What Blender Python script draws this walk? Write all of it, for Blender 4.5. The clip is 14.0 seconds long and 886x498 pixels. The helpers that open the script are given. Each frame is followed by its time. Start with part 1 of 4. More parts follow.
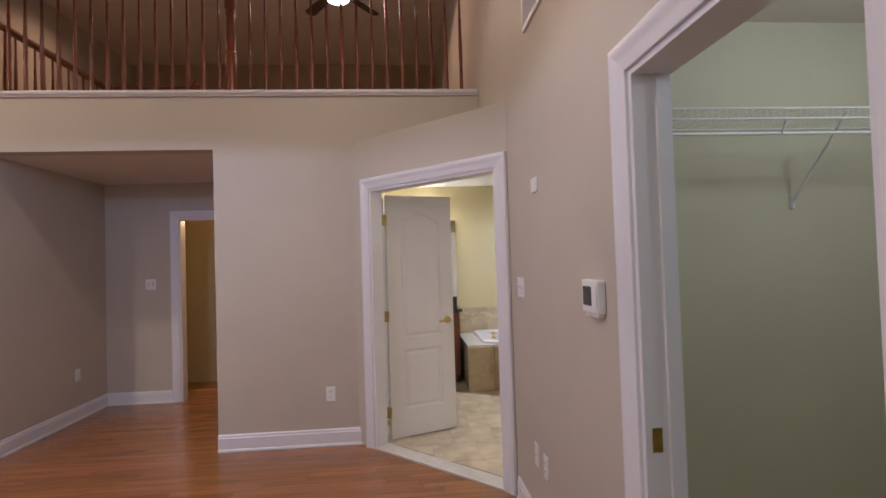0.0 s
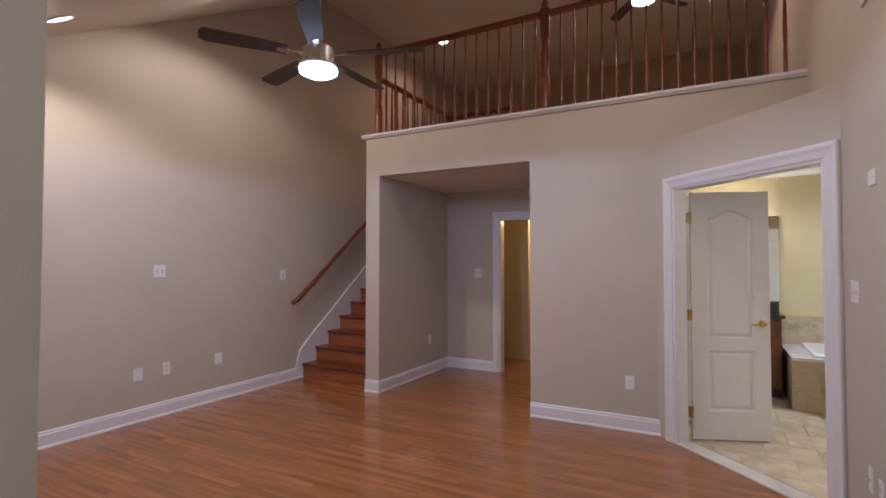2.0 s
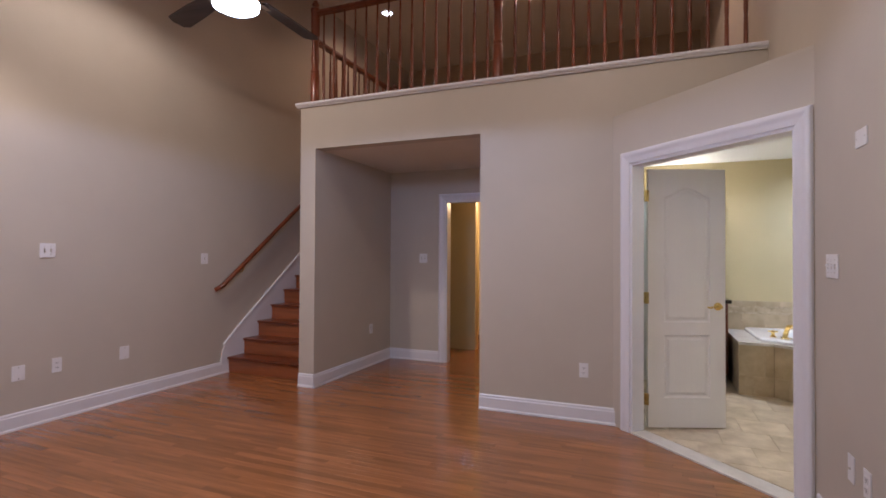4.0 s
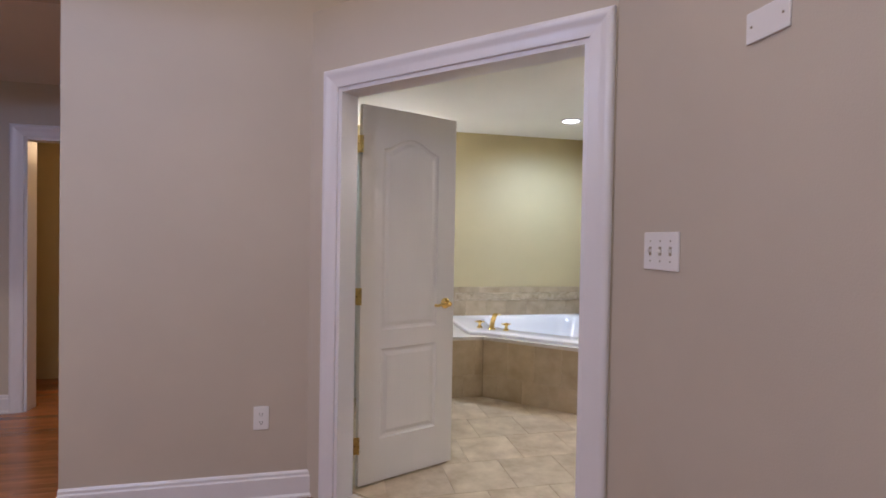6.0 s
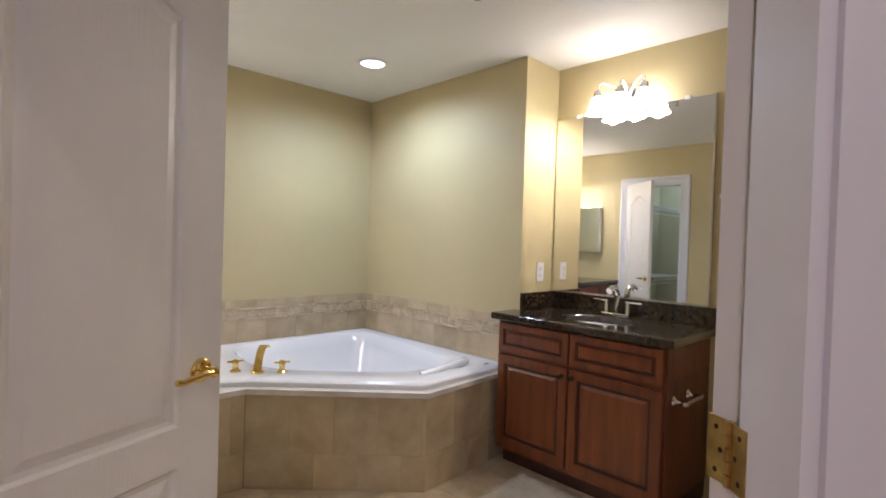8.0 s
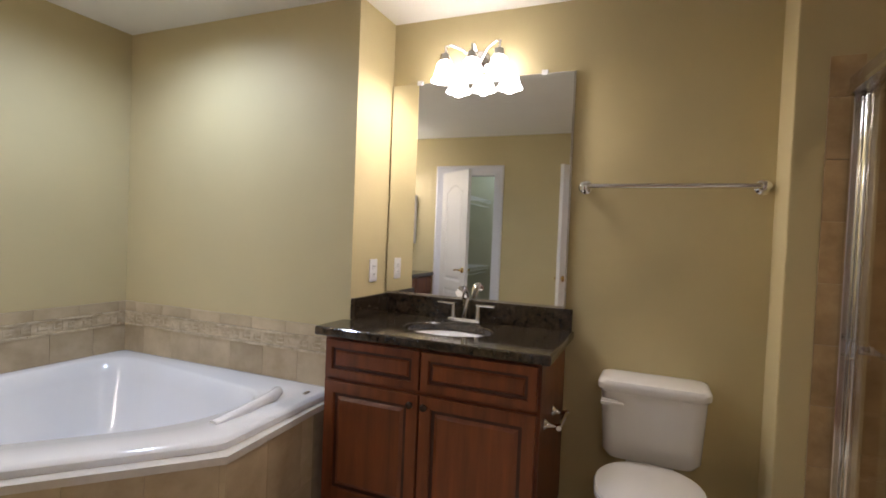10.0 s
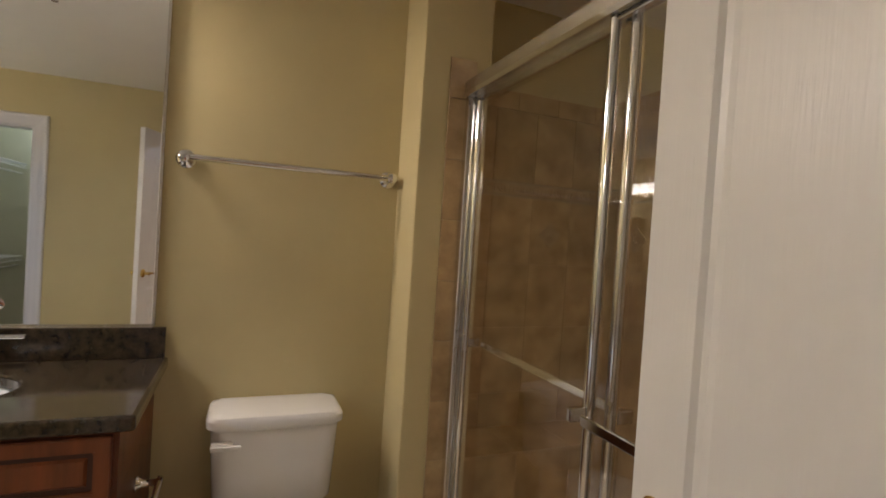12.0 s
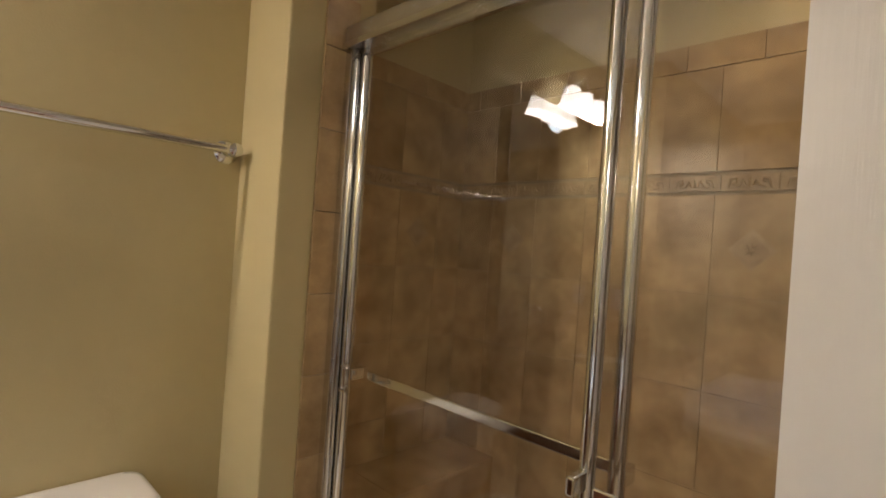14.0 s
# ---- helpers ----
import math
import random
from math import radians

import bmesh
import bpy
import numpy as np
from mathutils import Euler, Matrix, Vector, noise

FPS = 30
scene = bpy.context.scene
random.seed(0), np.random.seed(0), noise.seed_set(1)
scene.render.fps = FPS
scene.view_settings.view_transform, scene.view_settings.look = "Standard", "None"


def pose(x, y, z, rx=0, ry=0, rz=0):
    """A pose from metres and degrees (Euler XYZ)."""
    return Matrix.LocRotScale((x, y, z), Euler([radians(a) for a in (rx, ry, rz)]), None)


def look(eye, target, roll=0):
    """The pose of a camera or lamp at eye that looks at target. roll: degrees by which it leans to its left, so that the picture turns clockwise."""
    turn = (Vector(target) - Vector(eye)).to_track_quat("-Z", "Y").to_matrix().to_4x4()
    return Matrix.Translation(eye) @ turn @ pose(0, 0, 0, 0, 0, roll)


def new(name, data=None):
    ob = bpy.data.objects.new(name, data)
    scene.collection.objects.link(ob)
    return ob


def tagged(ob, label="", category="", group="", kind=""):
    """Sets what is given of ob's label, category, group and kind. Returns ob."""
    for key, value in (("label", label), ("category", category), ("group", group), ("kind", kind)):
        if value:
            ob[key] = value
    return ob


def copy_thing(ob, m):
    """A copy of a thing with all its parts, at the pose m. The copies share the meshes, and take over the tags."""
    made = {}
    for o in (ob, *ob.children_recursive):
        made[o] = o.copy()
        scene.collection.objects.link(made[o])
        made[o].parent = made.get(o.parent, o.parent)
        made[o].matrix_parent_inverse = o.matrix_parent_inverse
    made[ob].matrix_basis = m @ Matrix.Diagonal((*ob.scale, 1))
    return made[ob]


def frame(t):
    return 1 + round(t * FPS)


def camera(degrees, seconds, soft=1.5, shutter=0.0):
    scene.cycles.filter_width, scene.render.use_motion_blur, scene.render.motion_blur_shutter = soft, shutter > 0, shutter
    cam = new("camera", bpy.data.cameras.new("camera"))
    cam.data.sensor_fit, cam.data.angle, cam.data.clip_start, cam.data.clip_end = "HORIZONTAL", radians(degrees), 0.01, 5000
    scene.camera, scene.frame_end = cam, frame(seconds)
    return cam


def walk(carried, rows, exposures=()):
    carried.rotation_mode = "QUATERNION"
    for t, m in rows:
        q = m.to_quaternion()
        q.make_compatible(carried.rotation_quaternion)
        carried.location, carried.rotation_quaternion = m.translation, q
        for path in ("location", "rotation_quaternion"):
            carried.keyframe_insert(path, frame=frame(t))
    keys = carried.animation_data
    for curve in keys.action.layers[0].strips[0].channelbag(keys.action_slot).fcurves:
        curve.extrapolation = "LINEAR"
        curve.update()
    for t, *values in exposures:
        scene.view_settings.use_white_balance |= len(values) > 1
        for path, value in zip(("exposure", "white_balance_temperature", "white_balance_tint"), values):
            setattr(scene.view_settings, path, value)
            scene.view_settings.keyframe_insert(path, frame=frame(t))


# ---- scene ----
cam = camera(83.0, 14.0, soft=1.7)
PATH = [
    (0, (0.209, -0.009, 1.466), (0.37, 1.984, 1.515), -1.8),
    (0.5, (0.226, -0.262, 1.465), (0.083, 1.732, 1.517), -1.4),
    (1, (0.262, -0.38, 1.493), (-0.177, 1.57, 1.546), -0.9),
    (1.5, (0.292, -0.396, 1.484), (-0.448, 1.461, 1.534), -0.5),
    (2, (0.252, -0.437, 1.453), (-0.702, 1.32, 1.507), 0.0),
    (2.2, (0.228, -0.447, 1.474), (-0.802, 1.266, 1.517), 0.1),
    (4.3, (0.056, 0.113, 1.336), (-0.524, 2.027, 1.347), 0.4),
    (4.5, (0.07, 0.258, 1.343), (-0.353, 2.213, 1.341), 0.7),
    (5, (-0.011, 0.647, 1.304), (-0.089, 2.646, 1.293), 0.8),
    (5.5, (-0.079, 1.065, 1.31), (0.153, 3.052, 1.291), 1.0),
    (6, (-0.084, 1.517, 1.323), (0.358, 3.467, 1.29), 1.0),
    (6.5, (-0.082, 1.954, 1.313), (0.599, 3.834, 1.274), 1.2),
    (7, (-0.035, 2.351, 1.304), (0.918, 4.109, 1.265), 1.3),
    (7.5, (0.066, 2.717, 1.32), (1.248, 4.33, 1.28), 1.6),
    (8, (0.145, 3.062, 1.299), (1.533, 4.502, 1.268), 1.8),
    (8.2, (0.194, 3.136, 1.318), (1.653, 4.504, 1.275), 2.0),
    (10.3, (0.612, 3.629, 1.317), (2.508, 4.261, 1.266), 2.4),
    (10.5, (0.644, 3.638, 1.32), (2.576, 4.152, 1.268), 2.5),
    (11, (0.761, 3.681, 1.334), (2.759, 3.745, 1.28), 2.9),
    (11.5, (0.914, 3.71, 1.342), (2.874, 3.315, 1.305), 3.4),
    (12, (1.06, 3.725, 1.35), (2.912, 2.971, 1.314), 3.7),
    (12.5, (1.181, 3.738, 1.351), (2.879, 2.681, 1.311), 4.0),
    (13, (1.341, 3.796, 1.351), (2.872, 2.51, 1.343), 4.3),
    (13.5, (1.471, 3.848, 1.346), (2.826, 2.377, 1.343), 4.5),
    (14, (1.572, 3.763, 1.349), (2.963, 2.326, 1.344), 4.0),
]
walk(cam, [(t, look(eye, target, roll)) for t, eye, target, roll in PATH],
     [(0, -0.04, 5550, 19), (1.5, -0.04, 5400, 20), (4.5, -0.06, 5350, 20), (6.5, -0.10, 5400, 20), (7.5, -0.15, 5550, 20), (8.2, -0.33, 5700, 20), (10.3, -0.52, 5850, 20), (12, -0.52, 6150, 20), (14, -0.42, 6250, 19)])

# ---------------------------------------------------------------- world and light
world = bpy.data.worlds.new("night")
scene.world = world
world.use_nodes = True
world.node_tree.nodes["Background"].inputs[0].default_value = (0.05, 0.06, 0.09, 1)
world.node_tree.nodes["Background"].inputs[1].default_value = 0.1


def lamp(name, kind, where, watts, colour, size=0.1, aim=None, spread=120, blend=0.9):
    data = bpy.data.lights.new(name, kind)
    data.energy, data.color = watts, colour
    if kind == "AREA":
        data.shape, data.size, data.spread = "DISK", size, radians(spread)
    elif kind == "SPOT":
        data.spot_size, data.spot_blend, data.shadow_soft_size = radians(spread), blend, size
    else:
        data.shadow_soft_size = size
    ob = new(name, data)
    ob.matrix_world = look(where, aim or (where[0], where[1] + 0.0001, where[2] - 1))
    return ob


WARM, COOL, NEUTRAL = (1.0, 0.86, 0.66), (0.66, 0.76, 1.0), (1.0, 0.88, 0.74)
lamp("fan_lamp", "SPOT", (-1.99, 2.0, 2.643), 76, COOL, 0.05, spread=177, blend=0.12)
# the two at x -0.4 are assumed and unseen, added opposite the west pair
for spot_x, spot_y, watts in ((-3.59, 1.25, 68), (-3.33, 2.67, 68), (-0.4, 1.25, 46), (-0.4, 2.67, 46)):
    lamp("bedroom_spot", "SPOT", (spot_x, spot_y, 2.355 + 0.561 * spot_y), watts, (1.0, 0.80, 0.56), 0.06, spread=165, blend=0.4)
lamp("loft_fan_lamp", "SPOT", (-0.43, 5.6, 4.393), 60, (1.0, 0.62, 0.33), 0.05, spread=177, blend=0.12)
lamp("loft_spot", "SPOT", (-3.60, 6.65, 5.02), 60, (1.0, 0.58, 0.29), 0.06, spread=150)
for shade_y in (4.60, 4.46, 4.32):
    lamp("vanity_lamp", "POINT", (2.87, shade_y, 2.088), 10.5, WARM, 0.03)
lamp("bath_spot", "SPOT", (2.07, 5.775, 2.43), 96, (0.70, 0.85, 1.0), 0.05, spread=170, blend=0.8)
# added fill that brightens the shower interior, no source known there
lamp("shower_fill", "SPOT", (1.75, 2.50, 2.43), 22, (1.0, 0.76, 0.43), 0.05, spread=150)
lamp("closet_lamp", "POINT", (1.9, 1.0, 2.28), 10, (1.0, 1.0, 0.92), 0.08)
lamp("passage_lamp", "POINT", (0.25, -1.3, 2.2), 16, (0.80, 1.0, 0.93), 0.08)
for shade_x in (0.32, 0.46, 0.60):
    lamp("small_vanity_lamp", "POINT", (shade_x, 6.444, 2.043), 5.5, NEUTRAL, 0.03)
lamp("hall_lamp", "POINT", (-1.9, 7.3, 2.2), 42, (1.0, 0.64, 0.28), 0.08)
lamp("linen_lamp", "POINT", (-0.65, 5.3, 2.2), 6, (0.84, 0.97, 1.0), 0.08)

# ---------------------------------------------------------------- materials


def material(name, colour, rough=0.5, metal=0.0, vary=0.06, scale=6.0, fine=120.0, bump=0.05, stretch=(1, 1, 1), per_object=0.0, second=None, spec=0.5, coat=0.0):
    m = bpy.data.materials.new(name)
    m.use_nodes = True
    nt = m.node_tree
    bsdf = nt.nodes["Principled BSDF"]
    bsdf.inputs["Metallic"].default_value = metal
    bsdf.inputs["Specular IOR Level"].default_value = spec
    bsdf.inputs["Coat Weight"].default_value = coat
    bsdf.inputs["Coat Roughness"].default_value = 0.12
    co = nt.nodes.new("ShaderNodeTexCoord")
    mp = nt.nodes.new("ShaderNodeMapping")
    mp.inputs["Scale"].default_value = stretch
    nt.links.new(co.outputs["Object"], mp.inputs["Vector"])
    info = nt.nodes.new("ShaderNodeObjectInfo")
    shift = nt.nodes.new("ShaderNodeVectorMath")
    shift.operation = "MULTIPLY_ADD"
    shift.inputs[1].default_value = (31.0, 17.0, 23.0) if per_object else (0, 0, 0)
    nt.links.new(info.outputs["Random"], shift.inputs[0])
    nt.links.new(mp.outputs[0], shift.inputs[2])
    big = nt.nodes.new("ShaderNodeTexNoise")
    big.inputs["Scale"].default_value, big.inputs["Detail"].default_value, big.inputs["Roughness"].default_value = scale, 9, 0.6
    small = nt.nodes.new("ShaderNodeTexNoise")
    small.inputs["Scale"].default_value, small.inputs["Detail"].default_value = fine, 3
    for n in (big, small):
        nt.links.new(shift.outputs[0], n.inputs["Vector"])
    ramp = nt.nodes.new("ShaderNodeValToRGB")
    lo = second or tuple(c * (1 - vary * 2) for c in colour)
    hi = tuple(min(1, c * (1 + vary)) for c in colour)
    ramp.color_ramp.elements[0].color, ramp.color_ramp.elements[1].color = (*lo, 1), (*hi, 1)
    ramp.color_ramp.elements[0].position, ramp.color_ramp.elements[1].position = 0.32, 0.68
    nt.links.new(big.outputs[0], ramp.inputs[0])
    out = ramp.outputs[0]
    if per_object:
        hsv = nt.nodes.new("ShaderNodeHueSaturation")
        spread = nt.nodes.new("ShaderNodeMapRange")
        spread.inputs["To Min"].default_value, spread.inputs["To Max"].default_value = 1 - per_object, 1 + per_object
        nt.links.new(info.outputs["Random"], spread.inputs["Value"])
        nt.links.new(spread.outputs[0], hsv.inputs["Value"])
        nt.links.new(out, hsv.inputs["Color"])
        out = hsv.outputs[0]
    nt.links.new(out, bsdf.inputs["Base Color"])
    rr = nt.nodes.new("ShaderNodeMapRange")
    rr.inputs["To Min"].default_value, rr.inputs["To Max"].default_value = max(0.02, rough * 0.85), min(1, rough * 1.15)
    nt.links.new(small.outputs[0], rr.inputs["Value"])
    nt.links.new(rr.outputs[0], bsdf.inputs["Roughness"])
    if bump:
        b = nt.nodes.new("ShaderNodeBump")
        b.inputs["Strength"].default_value, b.inputs["Distance"].default_value = bump, 0.004
        nt.links.new(small.outputs[0], b.inputs["Height"])
        nt.links.new(b.outputs[0], bsdf.inputs["Normal"])
    return m


def glow(name, colour, strength):
    m = bpy.data.materials.new(name)
    m.use_nodes = True
    bsdf = m.node_tree.nodes["Principled BSDF"]
    bsdf.inputs["Base Color"].default_value = (0.9, 0.9, 0.9, 1)
    bsdf.inputs["Emission Color"].default_value = (*colour, 1)
    bsdf.inputs["Emission Strength"].default_value = strength
    return m


PAINT = material("beige wall paint", (0.548, 0.492, 0.415), 0.62, vary=0.025, scale=1.3, fine=220, bump=0.12)
BATH_PAINT = material("yellow tan wall paint", (0.57, 0.478, 0.258), 0.6, vary=0.025, scale=1.3, fine=220, bump=0.12)
GREEN_PAINT = material("pale green closet paint", (0.56, 0.56, 0.42), 0.6, vary=0.03, scale=1.3, fine=220, bump=0.12)
LOFT_PAINT = material("tan loft paint", (0.44, 0.34, 0.23), 0.65, vary=0.04, scale=1.3, fine=220, bump=0.1)
CEIL = material("ceiling paint", (0.72, 0.67, 0.60), 0.75, vary=0.02, scale=1.1, fine=260, bump=0.1)
BATH_CEIL = material("white ceiling paint", (0.84, 0.82, 0.76), 0.7, vary=0.02, scale=1.1, fine=260, bump=0.1)
WHITE = material("white gloss trim paint", (0.77, 0.76, 0.80), 0.32, vary=0.02, scale=3, fine=90, bump=0.05, stretch=(1, 1, 0.15))
DOOR_WHITE = material("white door paint", (0.76, 0.735, 0.69), 0.38, vary=0.02, scale=4, fine=160, bump=0.16, stretch=(1, 1, 0.06))
PLASTIC = material("white plastic", (0.80, 0.79, 0.80), 0.3, vary=0.01, bump=0.0)
GREY_GLASS = material("dark display", (0.03, 0.035, 0.04), 0.12, vary=0.05, bump=0)
DARK = material("dark slot", (0.02, 0.02, 0.02), 0.6, vary=0.1, bump=0)
OAK = material("red oak plank", (0.325, 0.125, 0.039), 0.21, vary=0.14, scale=5, fine=60, bump=0.07, stretch=(0.35, 5, 5), per_object=0.17, coat=0.3)
OAK_DARK = material("floor bed", (0.08, 0.028, 0.010), 0.5, vary=0.1, bump=0)
CHERRY = material("cherry stained wood", (0.19, 0.047, 0.015), 0.32, vary=0.2, scale=7, fine=80, bump=0.05, stretch=(1, 1, 0.12), per_object=0.08, coat=0.1)
RISER_WOOD = material("stair riser wood", (0.33, 0.10, 0.032), 0.3, vary=0.18, scale=6, fine=70, bump=0.05, stretch=(0.2, 3, 3), per_object=0.1, coat=0.2)
CABINET = material("cabinet cherry", (0.165, 0.044, 0.010), 0.40, vary=0.22, scale=6, fine=70, bump=0.04, stretch=(3, 3, 0.25), per_object=0.07, coat=0.04)
DARK_BROWN = material("near-black brown", (0.05, 0.014, 0.006), 0.4, vary=0.2, bump=0)
GRANITE = material("black brown granite", (0.042, 0.030, 0.018), 0.08, vary=0.4, scale=45, fine=240, bump=0.0, second=(0.012, 0.009, 0.006), coat=0.2)
TILE = material("beige ceramic tile", (0.53, 0.43, 0.28), 0.32, vary=0.10, scale=5, fine=40, bump=0.04, second=(0.40, 0.305, 0.18), per_object=0.09)
SHOWER_TILE = material("brown travertine tile", (0.475, 0.335, 0.168), 0.32, vary=0.12, scale=7, fine=45, bump=0.06, second=(0.285, 0.182, 0.078), per_object=0.07)
FLOOR_TILE = material("cream stone tile", (0.62, 0.53, 0.38), 0.3, vary=0.1, scale=6, fine=40, bump=0.05, second=(0.42, 0.325, 0.205), per_object=0.07)
GROUT = material("tan grout", (0.36, 0.28, 0.18), 0.8, vary=0.08, scale=20, fine=200, bump=0.1)
LISTELLO = material("carved border tile", (0.64, 0.545, 0.38), 0.4, vary=0.08, scale=14, fine=60, bump=0.15, second=(0.38, 0.29, 0.17), per_object=0.06)
SHOWER_LISTELLO = material("brown carved border tile", (0.44, 0.32, 0.18), 0.36, vary=0.1, scale=14, fine=60, bump=0.12, second=(0.31, 0.21, 0.11), per_object=0.05)
MARBLE = material("cream marble", (0.70, 0.66, 0.60), 0.2, vary=0.06, scale=9, fine=60, bump=0.02)
PORCELAIN = material("white porcelain", (0.82, 0.81, 0.79), 0.08, vary=0.008, bump=0, coat=0.5)
ACRYLIC = material("white acrylic", (0.80, 0.80, 0.81), 0.12, vary=0.008, bump=0, coat=0.4)
BRASS = material("polished brass", (0.83, 0.60, 0.20), 0.16, 1.0, vary=0.08, scale=30, bump=0.02)
OLD_BRASS = material("tarnished brass", (0.52, 0.37, 0.12), 0.3, 1.0, vary=0.15, scale=30, bump=0.04)
CHROME = material("chrome", (0.80, 0.80, 0.80), 0.09, 1.0, vary=0.02, bump=0)
SATIN = material("satin aluminium", (0.66, 0.64, 0.60), 0.26, 1.0, vary=0.05, scale=20, bump=0.02)
BRONZE = material("bronze knob", (0.05, 0.035, 0.025), 0.3, 0.8, vary=0.1, bump=0)
WIRE = material("white coated wire", (0.78, 0.80, 0.80), 0.35, vary=0.02, bump=0)
BLADE = material("fan blade veneer", (0.06, 0.042, 0.034), 0.6, vary=0.15, scale=6, stretch=(0.3, 4, 4))
MIRROR = material("mirror silver", (0.90, 0.91, 0.90), 0.015, 1.0, vary=0.0, bump=0)
FAN_GLOW = glow("fan light glass", (0.80, 0.90, 1.0), 14)
SPOT_GLOW = glow("recessed bulb", (1.0, 0.95, 0.88), 9)
BULB_GLOW = glow("lit shade glass", (1.0, 0.92, 0.78), 21)

GLASS = bpy.data.materials.new("clear glass")
GLASS.use_nodes = True
_b = GLASS.node_tree.nodes["Principled BSDF"]
_b.inputs["Base Color"].default_value = (0.96, 0.95, 0.93, 1)
_b.inputs["Roughness"].default_value = 0.01
_b.inputs["Transmission Weight"].default_value = 1.0
_b.inputs["IOR"].default_value = 1.5

# ---------------------------------------------------------------- mesh helpers


def box(bm, x0, x1, y0, y1, z0, z1, bevel=0.0):
    r = bmesh.ops.create_cube(bm, size=1, matrix=Matrix.LocRotScale(((x0 + x1) / 2, (y0 + y1) / 2, (z0 + z1) / 2), None, (abs(x1 - x0), abs(y1 - y0), abs(z1 - z0))))
    if bevel:
        edges = list({e for v in r["verts"] for e in v.link_edges})
        bmesh.ops.bevel(bm, geom=edges, offset=bevel, segments=2, affect="EDGES", profile=0.6)
    return r


def prism(bm, pts, z0, z1, m=None, bevel=0.0):
    """A flat outline raised from z0 to z1, then laid by m."""
    lo = [bm.verts.new((x, y, z0)) for x, y in pts]
    hi = [bm.verts.new((x, y, z1)) for x, y in pts]
    n = len(pts)
    faces = [bm.faces.new(lo[::-1]), bm.faces.new(hi)] + [bm.faces.new((lo[i], lo[(i + 1) % n], hi[(i + 1) % n], hi[i])) for i in range(n)]
    bmesh.ops.recalc_face_normals(bm, faces=faces)
    if bevel:
        bmesh.ops.bevel(bm, geom=list(faces[1].edges), offset=bevel, segments=2, affect="EDGES")
    if m is not None:
        bmesh.ops.transform(bm, matrix=m, verts=[v for v in bm.verts if v.is_valid and (v in lo or v in hi)] if not bevel else bm.verts)


def rod(bm, a, b, r0, r1=None, seg=12):
    a, b = Vector(a), Vector(b)
    turn = (b - a).to_track_quat("Z", "Y").to_matrix().to_4x4()
    bmesh.ops.create_cone(bm, cap_ends=True, segments=seg, radius1=r0, radius2=r0 if r1 is None else r1, depth=(b - a).length, matrix=Matrix.Translation((a + b) / 2) @ turn)


def tube(bm, pts, r, seg=10):
    rings = []
    pts = [Vector(p) for p in pts]
    for i, p in enumerate(pts):
        d = (pts[min(i + 1, len(pts) - 1)] - pts[max(i - 1, 0)]).normalized()
        q = d.to_track_quat("Z", "Y")
        rings.append([bm.verts.new(p + q @ Vector((r * math.cos(a), r * math.sin(a), 0))) for a in (2 * math.pi * k / seg for k in range(seg))])
    for a, b in zip(rings, rings[1:]):
        for k in range(seg):
            bm.faces.new((a[k], a[(k + 1) % seg], b[(k + 1) % seg], b[k]))
    bm.faces.new(rings[0][::-1]), bm.faces.new(rings[-1])


def lathe(bm, profile, where=(0, 0, 0), seg=20, m=None):
    """Radius and height pairs turned round the z axis."""
    m = Matrix.Translation(where) @ (m or Matrix())
    rings = [[bm.verts.new(m @ Vector((r * math.cos(a), r * math.sin(a), z))) for a in (2 * math.pi * k / seg for k in range(seg))] for r, z in profile]
    for a, b in zip(rings, rings[1:]):
        for k in range(seg):
            bm.faces.new((a[k], a[(k + 1) % seg], b[(k + 1) % seg], b[k]))
    bm.faces.new(rings[0][::-1]), bm.faces.new(rings[-1])


def part(name, bm, mat, parent=None, label="", smooth=False):
    me = bpy.data.meshes.new(name)
    bmesh.ops.recalc_face_normals(bm, faces=bm.faces)
    bm.to_mesh(me)
    bm.free()
    me.materials.append(mat)
    if smooth:
        for p in me.polygons:
            p.use_smooth = True
        me.set_sharp_from_angle(angle=radians(40))
    ob = new(name, me)
    if parent is not None:
        ob.parent = parent
    if label:
        ob["label"] = label
    return ob


def made(fn, *a, **k):
    bm = bmesh.new()
    fn(bm, *a, **k)
    return bm


def boxes(*rows, bevel=0.0):
    bm = bmesh.new()
    for r in rows:
        box(bm, *r, bevel=bevel)
    return bm


def thing(name, m, label, category, group="", kind=""):
    ob = new(name)
    ob.empty_display_size = 0.1
    ob.matrix_world = m
    return tagged(ob, label, category, group, kind)


def setting(name, bm, mat, label, category):
    return tagged(part(name, bm, mat), label, category, kind="structure")


# ---------------------------------------------------------------- plan
XL, XR, YF, YB = -4.383, 0.885, 4.163, -0.02
CEIL_LOW, LEDGE, LOFT = 2.45, 2.86, 5.05
DIAG = pose(-0.183, 4.163, 0, 0, 0, -45)     # along the diagonal wall: x along it, y into the bathroom
DIAG_LEN = 1.51


def slope(y):
    return 2.391 + 0.561 * y


# ---------------------------------------------------------------- bedroom shell
setting("wall_west", boxes((XL - 0.15, XL, -0.14, 9.1, -0.1, 5.2)), PAINT, "tall beige painted wall beside the stairs", "wall")
setting("wall_front", boxes((-3.245, -3.062, YF, 8.2, 0, LEDGE), (-3.062, -1.3, YF, 4.3, 2.43, LEDGE), (-1.3, -0.183, YF, 4.3, 0, LEDGE), (-0.183, XR, YF, 4.3, 2.47, LEDGE)), PAINT, "beige wall under the loft with an alcove opening", "wall")
bm = bmesh.new()
